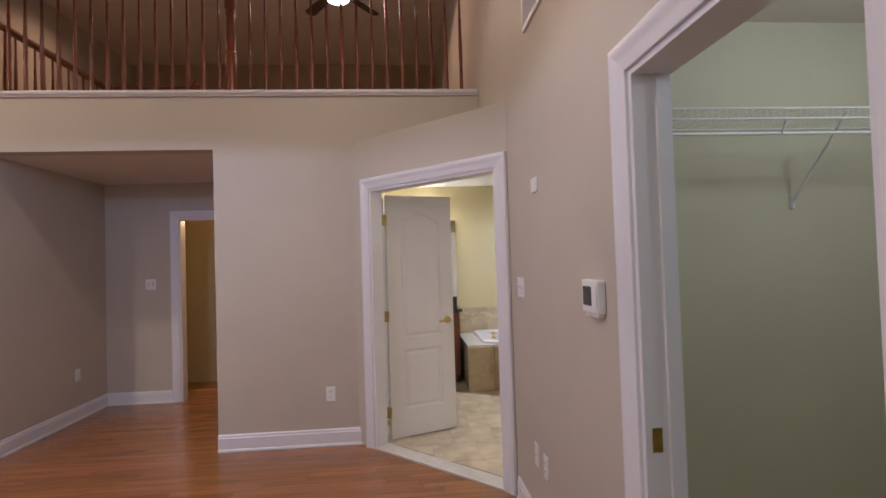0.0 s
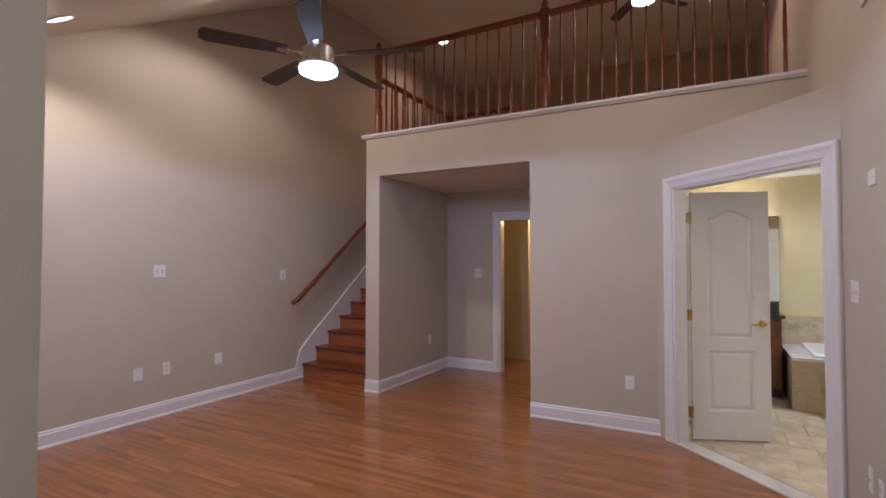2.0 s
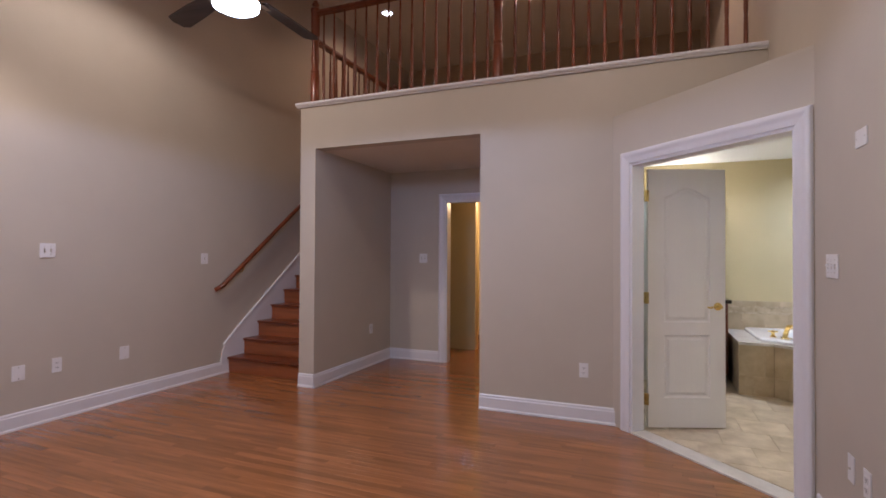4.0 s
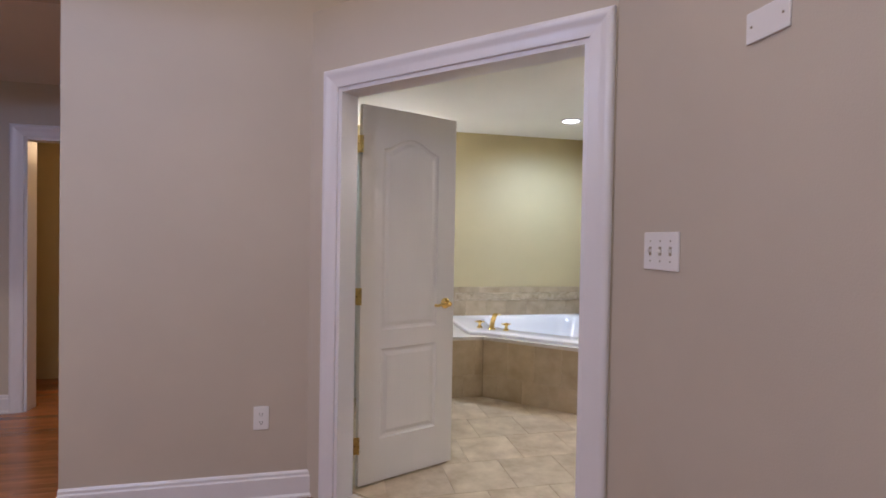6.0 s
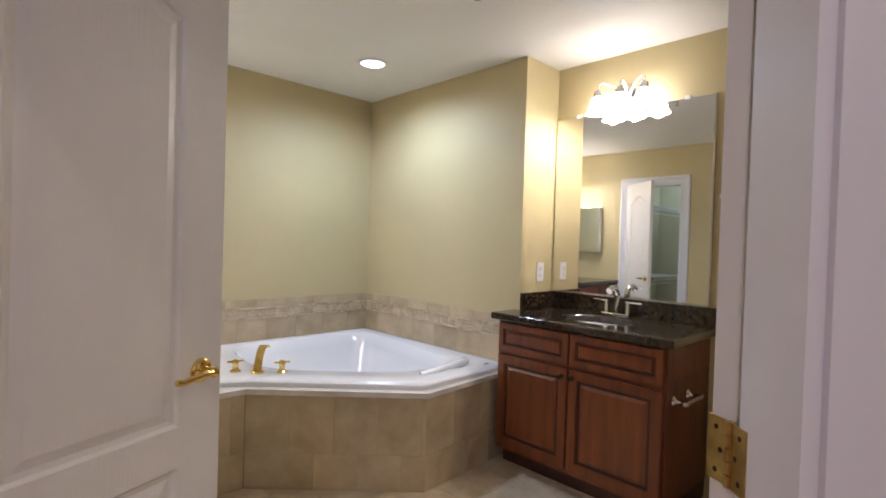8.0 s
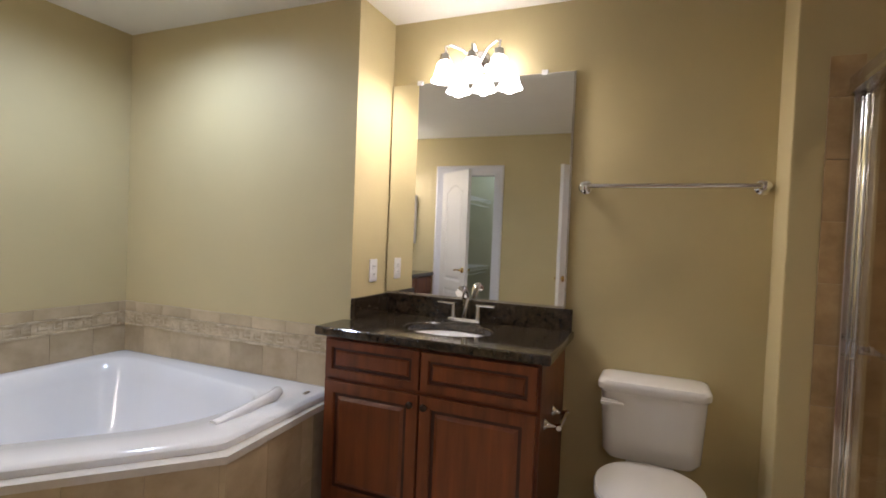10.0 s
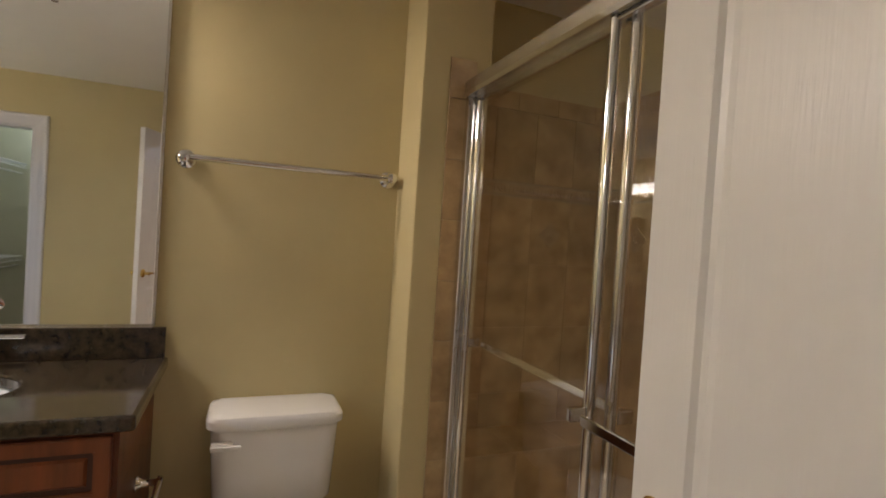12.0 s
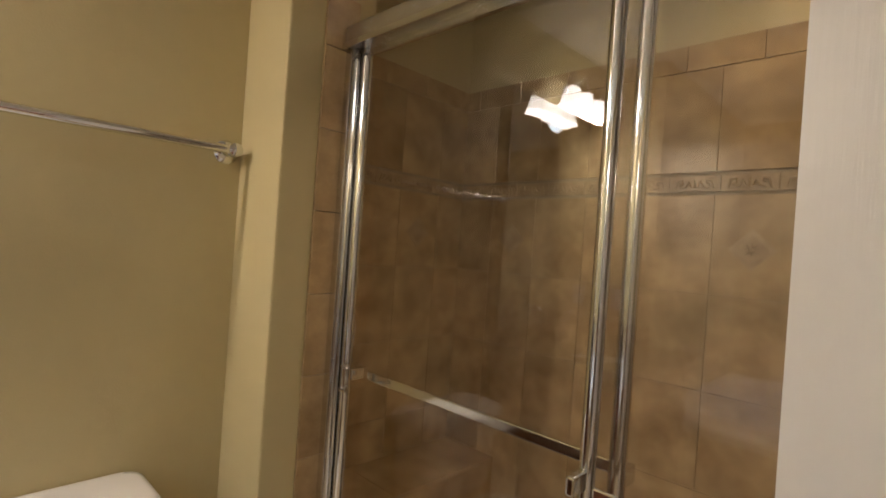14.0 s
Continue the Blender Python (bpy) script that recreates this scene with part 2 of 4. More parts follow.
prism(bm, [(0, 0), (0.19, 0), (0.19, 2.06), (1.415, 2.06), (1.415, 0), (DIAG_LEN, 0), (DIAG_LEN, 2.45), (0, 2.45)], -0.115, 0, pose(0, 0, 0, 90))
w = setting("wall_diagonal", bm, PAINT, "diagonal beige wall with the double bathroom door", "wall")
w.matrix_world = DIAG
bm = bmesh.new()
prism(bm, [(-0.183, 4.163), (XR, 3.095), (XR, 4.163)], 2.45, 2.468)
setting("wall_ledge", bm, PAINT, "triangular painted shelf on top of the diagonal wall", "ledge")
setting("wall_east", boxes((XR, 1.005, -2.1, 0.635, 0, 5.2), (XR, 1.005, 1.405, 3.095, 0, 5.2), (XR, 1.005, 0.635, 1.405, 2.012, 5.2), (XR, 1.005, 3.095, 9.1, 2.47, 5.2)), PAINT, "tall beige wall with switches and a closet doorway", "wall")
setting("wall_south", boxes((XL, -0.74, YB - 0.12, YB, 0, 2.6), (-0.86, -0.74, -2.1, YB - 0.12, 0, 2.6), (-0.86, 1.005, -2.22, -2.1, 0, 2.6)), PAINT, "beige wall and entry passage behind the bedroom", "wall")
bm = bmesh.new()
prism(bm, [(YB - 0.12, slope(YB - 0.12)), (4.74, LOFT), (9.1, LOFT), (9.1, LOFT + 0.12), (4.68, LOFT + 0.12), (YB - 0.12, slope(YB - 0.12) + 0.13)], XL, 1.0, Matrix(((0, 0, 1, 0), (1, 0, 0, 0), (0, 1, 0, 0), (0, 0, 0, 1))))
setting("ceiling", bm, CEIL, "sloped off-white ceiling rising towards the loft", "ceiling")
setting("ceiling_passage", boxes((-0.86, 1.0, -2.2, YB - 0.12, 2.31, 2.4)), CEIL, "low flat ceiling of the entry passage", "ceiling")
setting("wall_loft", boxes((XL, 1.0, 9.0, 9.1, 0, 5.2)), LOFT_PAINT, "tan wall at the back of the loft", "wall")
setting("floor_loft", boxes((-3.263, XR, 4.3, 9.0, 2.62, LEDGE), (XL, -3.263, 8.2, 9.0, 2.62, LEDGE)), LOFT_PAINT, "carpeted tan loft floor", "floor")
setting("ceiling_alcove", boxes((-3.062, -1.2, 4.3, 5.9, 2.43, 2.53)), CEIL, "flat ceiling of the alcove", "ceiling")
setting("wall_alcove", boxes((-3.062, -2.28, 5.799, 5.92, 0, 2.43), (-2.28, -1.3, 5.799, 5.92, 2.035, 2.43), (-1.3, -1.18, 4.3, 5.92, 0, 2.43), (-1.4, -1.3, 5.799, 5.92, 0, 2.43)), PAINT, "beige back wall of the alcove with a doorway", "wall")
setting("wall_hall", boxes((-3.0, -2.9, 5.92, 8.2, 0, 2.5), (-1.25, -1.15, 5.92, 8.2, 0, 2.5), (-2.9, -1.25, 8.1, 8.2, 0, 2.5), (-2.9, -2.2, 6.75, 6.87, 0, 2.5), (-1.72, -1.25, 6.75, 6.87, 0, 2.5)), BATH_PAINT, "golden tan hall walls beyond the alcove", "wall")
setting("ceiling_hall", boxes((-3.0, -1.15, 5.92, 8.2, 2.44, 2.5)), CEIL, "hall ceiling", "ceiling")
floor_bed = setting("floor", boxes((XL, -0.2, -2.1, 4.4, -0.1, -0.012), (-0.2, 1.0, -2.1, 4.0, -0.1, -0.012), (-3.263, -1.15, 4.4, 8.2, -0.1, -0.012)), OAK_DARK, "glossy red oak strip floor", "floor")

# white ledge moulding under the loft balustrade
bm = bmesh.new()
prism(bm, [(4.30, 2.862), (4.145, 2.862), (4.140, 2.874), (4.128, 2.878), (4.122, 2.890), (4.122, 2.904), (4.30, 2.904)], -3.29, XR - 0.002, Matrix(((0, 0, 1, 0), (1, 0, 0, 0), (0, 1, 0, 0), (0, 0, 0, 1))))
setting("trim_ledge", bm, WHITE, "white moulded cap on the loft edge", "trim")
setting("trim_ledge_stair", boxes((-3.29, -3.25, 4.302, 8.2, 2.862, 2.904)), WHITE, "white moulded cap above the stairs", "trim")


def baseboard(name, length, m, height=0.135):
    """Stepped board: x along the wall, y out from the wall."""
    bm = bmesh.new()
    prism(bm, [(0, 0), (0.024, 0), (0.024, 0.012), (0.016, 0.022), (0.016, height - 0.03), (0.011, height - 0.022), (0.011, height - 0.010), (0.004, height), (0, height)], 0, length, Matrix(((0, 0, 1, 0), (1, 0, 0, 0), (0, 1, 0, 0), (0, 0, 0, 1))))
    ob = setting(name, bm, WHITE, "white stepped baseboard along the wall", "baseboard")
    ob.matrix_world = m
    return ob


baseboard("baseboard_west", 4.40, pose(XL, 4.37, 0, 0, 0, -90))
baseboard("baseboard_front", 1.19, pose(-0.11, YF, 0, 0, 0, 180))
baseboard("baseboard_alcove_end", 0.183, pose(-3.062, YF, 0, 0, 0, 180))
baseboard("baseboard_alcove_side", 1.66, pose(-3.062, 5.799, 0, 0, 0, -90))
baseboard("baseboard_alcove_back", 0.72, pose(-2.36, 5.799, 0, 0, 0, 180))
baseboard("baseboard_east", 1.56, pose(XR, 1.495, 0, 0, 0, 90))
baseboard("baseboard_passage", 2.5, pose(XR, -2.0, 0, 0, 0, 90))
baseboard("baseboard_south", 3.62, pose(XL, YB, 0))
baseboard("baseboard_stub", 1.9, pose(-0.74, -0.05, 0, 0, 0, -90))


def door_frame(name, width, height, m, depth, label, both=True):
    """Jamb and stepped casing round an opening: x along the wall, y through it."""
    ob = thing(name, m, label, "door frame", kind="structure")
    prof = ((0.0, 0.0), (0.0, 0.010), (0.006, 0.0125), (0.030, 0.0145), (0.046, 0.0165), (0.056, 0.021), (0.066, 0.0245), (0.078, 0.0245), (0.085, 0.021), (0.088, 0.016), (0.088, 0.0))
    for side in ((0,) if not both else (0, 1)):
        for piece in ("left", "right", "head"):
            bm = bmesh.new()
            ends = []
            for end in (0, 1):
                row = []
                for a, t in prof:
                    y = -t if side == 0 else depth + t
                    if piece == "head":
                        row.append(bm.verts.new((-a if end == 0 else width + a, y, height + a)))
                    else:
                        row.append(bm.verts.new((-a if piece == "left" else width + a, y, 0 if end == 0 else height + a)))
                ends.append(row)
            for k in range(len(prof) - 1):
                bm.faces.new((ends[0][k], ends[0][k + 1], ends[1][k + 1], ends[1][k]))
            for row in ends:
                bm.faces.new(row)
            part("casing", bm, WHITE, ob, smooth=True)
    for r in ((-0.001, 0.02, 0, depth, 0, height), (width - 0.02, width + 0.001, 0, depth, 0, height), (0.02, width - 0.02, 0, depth, height - 0.02, height + 0.001)):
        part("jamb", boxes(r), WHITE, ob)
    return ob


double_frame = door_frame("door_frame_1", 1.225, 2.06, DIAG @ pose(0.19, 0, 0), 0.115, "white moulded casing round the double bathroom doorway")
closet_frame = door_frame("door_frame_2", 0.77, 2.012, pose(XR, 1.405, 0, 0, 0, -90), 0.12, "white moulded casing round the closet doorway")
part("strike_plate", boxes((0.02, 0.0225, 0.02, 0.05, 0.90, 0.97), bevel=0.0008), OLD_BRASS, closet_frame, "brass strike plate")
part("stop", boxes((0.02, 0.032, 0.07, 0.082, 0, 1.99)), WHITE, closet_frame)
hall_frame = door_frame("door_frame_3", 0.88, 2.035, pose(-2.28, 5.799, 0), 0.121, "white casing round the alcove doorway")
t = setting("threshold", boxes((0.195, 1.41, -0.01, 0.13, -0.02, 0.012), bevel=0.004), MARBLE, "white marble threshold under the bathroom doors", "threshold")
t.matrix_world = DIAG


# ---------------------------------------------------------------- doors
def panel_outline(x0, x1, z0, z1, arch):
    pts = [(x0, z0), (x1, z0), (x1, z1)]
    if arch:
        for k in range(1, 16):
            u = k / 16
            rise = arch * (0.5 - 0.5 * math.cos(2 * math.pi * u)) ** 0.8
            pts.append((x1 + (x0 - x1) * u, z1 + rise))
    pts.append((x0, z1))
    return pts


def door_leaf(name, width, m, label, knob_x, panels, height=2.02, thick=0.035):
    """Moulded two-panel leaf: hinge at the origin, x along it, y through it."""
    ob = thing(name, m, label, "door")
    outlines = [panel_outline(*p) for p in panels]
    bm = bmesh.new()
    for side in (0, 1):
        y = thick * side
        fy = lambda d: y + d if side == 0 else y - d
        rim = [bm.verts.new((x, y, z)) for x, z in ((0, 0), (width, 0), (width, height), (0, height))]
        edges = [bm.edges.new((rim[i], rim[(i + 1) % 4])) for i in range(4)]
        for pts in outlines:
            cx = sum(p[0] for p in pts) / len(pts)
            cz = (min(p[1] for p in pts) + max(p[1] for p in pts)) / 2
            hw = (max(p[0] for p in pts) - min(p[0] for p in pts)) / 2
            hz = (max(p[1] for p in pts) - min(p[1] for p in pts)) / 2
            loops = []
            for inset, d in ((0, 0), (0.008, 0.007), (0.020, 0.009), (0.042, 0.003)):
                loops.append([bm.verts.new((cx + (px - cx) * (1 - inset / hw), fy(d), cz + (pz - cz) * (1 - inset / hz))) for px, pz in pts])
            n = len(pts)
            edges += [bm.edges.new((loops[0][i], loops[0][(i + 1) % n])) for i in range(n)]
            for a, b in zip(loops, loops[1:]):
                for i in range(n):
                    bm.faces.new((a[i], a[(i + 1) % n], b[(i + 1) % n], b[i]))
            bm.faces.new(loops[-1])
        bmesh.ops.triangle_fill(bm, use_beauty=True, edges=edges)
    a = [v for v in bm.verts if abs(v.co.y) < 1e-6 and (v.co.x in (0,) or abs(v.co.x - width) < 1e-6) and (abs(v.co.z) < 1e-6 or abs(v.co.z - height) < 1e-6)]
    for (x0, z0), (x1, z1) in (((0, 0), (width, 0)), ((width, 0), (width, height)), ((width, height), (0, height)), ((0, height), (0, 0))):
        bm.faces.new([bm.verts.new(p) for p in ((x0, 0, z0), (x1, 0, z1), (x1, thick, z1), (x0, thick, z0))])
    bmesh.ops.remove_doubles(bm, verts=bm.verts, dist=1e-5)
    part("slab", bm, DOOR_WHITE, ob)
    return ob


def lever(ob, x, z, side, way, thick=0.035):
    """A brass lever handle with its rose, on one face of a leaf."""
    y = 0 if side < 0 else thick
    bm = bmesh.new()
    lathe(bm, [(0.031, 0), (0.031, 0.004), (0.026, 0.009), (0.012, 0.012), (0.011, 0.045), (0.014, 0.05), (0.004, 0.056)], (x, y, z), 20, pose(0, 0, 0, 90 if side < 0 else -90))
    h = part("handle", bm, BRASS, ob, "polished brass lever handle", True)
    bm = bmesh.new()
    o = side * 0.046
    tube(bm, [(x, y + o, z), (x + way * 0.025, y + o * 1.12, z + 0.003), (x + way * 0.055, y + o * 1.15, z), (x + way * 0.085, y + o * 1.05, z - 0.006), (x + way * 0.103, y + o, z - 0.002)], 0.008, 10)
    part("lever", bm, BRASS, h, "", True)


def hinge(ob, knuckle, ends):
    """Knuckle at a place of the leaf, with a plate from it to each of two ends."""
    x, y, z = knuckle
    bm = bmesh.new()
    for k in range(5):
        rod(bm, (x, y, z - 0.045 + k * 0.0182), (x, y, z - 0.045 + k * 0.0182 + 0.0168), 0.0065, seg=12)
    h = part("hinge", bm, OLD_BRASS, ob, "tarnished brass hinge", True)
    for dx, dy in ends:
        length, yaw = math.hypot(dx, dy), math.degrees(math.atan2(dy, dx))
        bm = boxes((0.004, length, -0.0012, 0.0012, -0.045, 0.045), bevel=0.0006)
        bmesh.ops.transform(bm, matrix=pose(x, y, z, 0, 0, yaw), verts=bm.verts)
        part("hinge_plate", bm, OLD_BRASS, h)
        for u, v in ((0.62, -0.03), (0.40, 0.0), (0.62, 0.03)):
            bm = bmesh.new()
            rod(bm, (u * length, -0.0018, v), (u * length, 0.0018, v), 0.0038, seg=10)
            bmesh.ops.transform(bm, matrix=pose(x, y, z, 0, 0, yaw), verts=bm.verts)
            part("screw", bm, BRONZE, h)


PANELS = ((0.125, 0.485, 0.82, 1.80, 0.07), (0.125, 0.485, 0.23, 0.72, 0))
left_leaf = door_leaf("door_1", 0.605, pose(0.078, 4.175, 0.012, 0, 0, 22.0), "white moulded two-panel door leaf standing open into the bathroom", 0.545, PANELS)
lever(left_leaf, 0.545, 0.945, -1, -1), lever(left_leaf, 0.545, 0.945, 1, -1)
for hz in (0.22, 1.01, 1.81):
    hinge(left_leaf, (-0.007, -0.004, hz), ((-0.036, 0.016), (0.010, -0.004)))
right_leaf = door_leaf("door_2", 0.778, pose(0.912, 3.268, 0.012, 0, 0, -13.6), "white moulded two-panel door leaf folded back beside the shower", 0.71, ((0.125, 0.653, 0.82, 1.80, 0.07), (0.125, 0.653, 0.23, 0.72, 0)))
lever(right_leaf, 0.715, 0.945, 1, -1), lever(right_leaf, 0.715, 0.945, -1, -1)
for hz in (0.22, 1.01, 1.81):
    hinge(right_leaf, (-0.012, 0.002, hz), ((-0.022, -0.034), (0.010, 0.036)))

# ---------------------------------------------------------------- bathroom and closet shell
BATH = [(1.005, 3.095), (1.005, 2.06), (3.2, 2.06), (3.2, 2.95), (3.1, 2.95), (3.1, 6.7), (0.0, 6.7), (0.0, 4.10)]
bm = bmesh.new()
prism(bm, BATH, -0.1, -0.004)
bath_floor = setting("floor_bathroom", bm, GROUT, "cream stone tiled bathroom floor", "floor")
bm = bmesh.new()
prism(bm, BATH, CEIL_LOW, 2.47)
setting("ceiling_bathroom", bm, BATH_CEIL, "flat off-white bathroom ceiling", "ceiling")
tub_back = setting("wall_tub_back", boxes((-0.1, 2.635, 6.56, 6.7, 0, CEIL_LOW)), BATH_PAINT, "tan bathroom wall behind the tub", "wall")
tub_side = setting("wall_tub_side", boxes((2.635, 3.1, 4.949, 6.7, 0, CEIL_LOW)), BATH_PAINT, "tan bathroom wall beside the tub and vanity", "wall")
setting("wall_vanity", boxes((2.985, 3.1, 2.89, 4.949, 0, CEIL_LOW)), BATH_PAINT, "tan bathroom wall with mirror and towel bar", "wall")
pilaster = setting("wall_pilaster", boxes((2.748, 2.985, 2.89, 3.155, 0, CEIL_LOW), bevel=0.006), BATH_PAINT, "narrow tan wall return beside the shower", "wall")
setting("wall_shower_end", boxes((3.112, 3.2, 2.068, 2.89, 0, CEIL_LOW)), BATH_PAINT, "tan wall above the shower end tiles", "wall")
setting("wall_shower_back", boxes((1.005, 3.2, 2.061, 2.068, 0, CEIL_LOW)), BATH_PAINT, "tan wall above the shower tiles", "wall")
setting("wall_bath_west", boxes((-0.12, 0.0, 4.18, 5.25, 0, CEIL_LOW), (-0.12, 0.0, 5.88, 6.56, 0, CEIL_LOW), (-0.12, 0.0, 5.25, 5.88, 2.035, CEIL_LOW)), BATH_PAINT, "tan bathroom wall with a linen closet door", "wall")
setting("wall_linen", boxes((-1.05, -0.95, 4.9, 6.1, 0, CEIL_LOW), (-0.95, -0.12, 5.9, 6.0, 0, CEIL_LOW), (-0.95, -0.12, 4.9, 4.96, 0, CEIL_LOW)), GREEN_PAINT, "pale linen closet walls", "wall")
setting("ceiling_linen", boxes((-1.05, 0.0, 4.9, 6.1, CEIL_LOW, 2.47)), CEIL, "linen closet ceiling", "ceiling")
setting("floor_linen", boxes((-1.05, 0.0, 4.9, 6.1, -0.1, -0.002)), GROUT, "linen closet floor", "floor")
setting("wall_closet", boxes((1.005, 2.62, 2.0, 2.06, 0, CEIL_LOW), (2.52, 2.62, -1.0, 2.0, 0, CEIL_LOW), (1.005, 2.62, -1.1, -1.0, 0, CEIL_LOW)), GREEN_PAINT, "pale green closet walls", "wall")
setting("ceiling_closet", boxes((1.005, 2.62, -1.1, 2.0, CEIL_LOW, 2.5)), CEIL, "closet ceiling", "ceiling")
setting("floor_closet", boxes((1.0, 2.62, -1.1, 2.0, -0.1, -0.002)), FLOOR_TILE, "pale closet floor", "floor")
linen_frame = door_frame("door_frame_4", 0.63, 2.035, pose(0.0, 5.25, 0, 0, 0, 90), 0.12, "white casing round the linen closet doorway")
linen = door_leaf("door_3", 0.585, pose(0.002, 5.855, 0.012, 0, 0, -50), "white two-panel linen closet door standing ajar", 0.5, ((0.11, 0.475, 0.82, 1.80, 0.07), (0.11, 0.475, 0.23, 0.72, 0)))
lever(linen, 0.525, 0.945, -1, -1), lever(linen, 0.525, 0.945, 1, -1)


def tiles(parent, cells, thick, m, mat, bevel=0.0009, name="tile", gap=0.0014):
    """One bevelled piece for each cell (u0, u1, v0, v1) of a surface laid by m; alike pieces share a mesh."""
    meshes = {}
    for u0, u1, v0, v1 in cells:
        w, h = round(u1 - u0 - gap, 4), round(v1 - v0 - gap, 4)
        if w < 0.01 or h < 0.01:
            continue
        if (w, h) not in meshes:
            me = bpy.data.meshes.new(name)
            b = min(bevel, thick * 0.8)
            vs = [(sx * (w / 2 - i), sy * (h / 2 - i), z) for i, z in ((0, 0), (0, thick - b), (b, thick)) for sx, sy in ((-1, -1), (1, -1), (1, 1), (-1, 1))]
            fs = [(8, 9, 10, 11)] + [(r * 4 + k, r * 4 + (k + 1) % 4, r * 4 + 4 + (k + 1) % 4, r * 4 + 4 + k) for r in (0, 1) for k in range(4)]
            me.from_pydata(vs, [], fs)
            me.materials.append(mat)
            meshes[(w, h)] = me
        ob = new(name, meshes[(w, h)])
        ob.parent = parent
        ob.matrix_world = m @ Matrix.Translation(((u0 + u1) / 2, (v0 + v1) / 2, 0))


def grid(u0, u1, v0, v1, w, h, offset=0.0, shift=0.0):
    """Cells of a tiled rectangle, cut at its edges; shift moves every second row."""
    out, r = [], 0
    v = v0
    while v < v1 - 1e-4:
        u = u0 - offset - (shift if r % 2 else 0)
        while u < u1 - 1e-4:
            a, b = max(u, u0), min(u + w, u1)
            if b - a > 0.015:
                out.append((a, b, v, min(v + h, v1)))
            u += w
        v += h
        r += 1
    return out


# wall laying: u along, v up, piece thickness out of the wall
def upright(x, y, yaw):
    return pose(x, y, 0, 90, 0, yaw)


# ---------------------------------------------------------------- stairs
stairs = thing("staircase", pose(XL, 4.345, 0), "cherry wooden stairs climbing along the beige wall", "stairs")
RISE, GO, WIDE = 0.1788, 0.235, 1.118
for k in range(16):
    z, y = k * RISE, k * GO
    part("riser", boxes((0.018, WIDE, y, y + 0.02, z, z + RISE - 0.026)), RISER_WOOD, stairs)
    if k < 15:
        part("tread", boxes((0.018, WIDE, y - 0.028, y + GO + 0.004, z + RISE - 0.026, z + RISE), bevel=0.008), CHERRY, stairs)
skirt = bmesh.new()
prism(skirt, [(-0.10, 0.0), (0.04, 0.0), (15 * GO, 2.70), (15 * GO, 3.09), (0.10, 0.45), (-0.06, 0.31), (-0.095, 0.24), (-0.11, 0.15)], 0.0, 0.017, Matrix(((0, 0, 1, 0), (1, 0, 0, 0), (0, 1, 0, 0), (0, 0, 0, 1))))
part("skirt_board", skirt, WHITE, stairs, "white painted skirt board")
cap = bmesh.new()
prism(cap, [(0.10, 0.45), (15 * GO, 3.09), (15 * GO, 3.12), (0.09, 0.475), (-0.075, 0.333), (-0.06, 0.31)], 0.0, 0.024, Matrix(((0, 0, 1, 0), (1, 0, 0, 0), (0, 1, 0, 0), (0, 0, 0, 1))))
part("skirt_cap", cap, WHITE, stairs)
rail = thing("stair_handrail", pose(XL, 4.155, 0.975), "cherry wall handrail on brackets beside the stairs", "handrail")
bm = bmesh.new()
tube(bm, [(0.02, -0.01, -0.02), (0.055, 0.0, 0.0), (0.075, 0.03, 0.022), (0.075, 3.5, 2.665)], 0.026, 14)
part("rail", bm, CHERRY, rail, smooth=True)
for k in (0.35, 1.6, 2.9):
    bm = bmesh.new()
    tube(bm, [(0, k, k * 0.763 - 0.10), (0.05, k, k * 0.763 - 0.09), (0.075, k, k * 0.763 - 0.02)], 0.008)
    part("bracket", bm, OLD_BRASS, rail, smooth=True)

# ---------------------------------------------------------------- loft balustrade
BALUSTER = [(0.016, 0), (0.016, 0.20), (0.012, 0.21), (0.017, 0.225), (0.012, 0.24), (0.0165, 0.30), (0.015, 0.45), (0.011, 0.62), (0.014, 0.635), (0.010, 0.66), (0.009, 0.93)]
NEWEL = [(0.045, 0), (0.045, 0.30), (0.036, 0.315), (0.045, 0.335), (0.034, 0.36), (0.042, 0.46), (0.034, 0.62), (0.043, 0.66), (0.036, 0.68), (0.045, 0.70), (0.045, 0.93), (0.05, 0.94), (0.05, 0.965), (0.028, 0.985), (0.038, 1.015), (0.02, 1.05), (0.004, 1.055)]


def balustrade(name, m, length, top, newels, label, spacing=0.127):
    ob = thing(name, m, label, "balustrade")
    for x in newels:
        bm = bmesh.new()
        lathe(bm, [(r, z * top / 0.93) for r, z in NEWEL], (x, 0, 0), 16)
        part("newel_post", bm, CHERRY, ob, smooth=True)
    bm = bmesh.new()
    prism(bm, [(-0.030, top - 0.03), (-0.032, top - 0.008), (-0.02, top + 0.018), (0.02, top + 0.018), (0.032, top - 0.008), (0.030, top - 0.03)], 0.0, length, Matrix(((0, 0, 1, 0), (1, 0, 0, 0), (0, 1, 0, 0), (0, 0, 0, 1))))
    part("top_rail", bm, CHERRY, ob)
    part("shoe_rail", boxes((0, length, -0.03, 0.03, 0, 0.018), bevel=0.004), CHERRY, ob)
    shared = None
    n = int(length / spacing)
    for k in range(1, n + 1):
        x = k * length / (n + 1)
        if min(abs(x - v) for v in newels) < 0.05:
            continue
        if shared is None:
            bm = bmesh.new()
            lathe(bm, [(r, z * (top - 0.03) / 0.93) for r, z in BALUSTER], (0, 0, 0.0), 10)
            o = part("baluster", bm, CHERRY, ob, smooth=True)
            shared = o.data
        else:
            o = new("baluster", shared)
            o.parent = ob
        o.location = (x, 0, 0)
    return ob


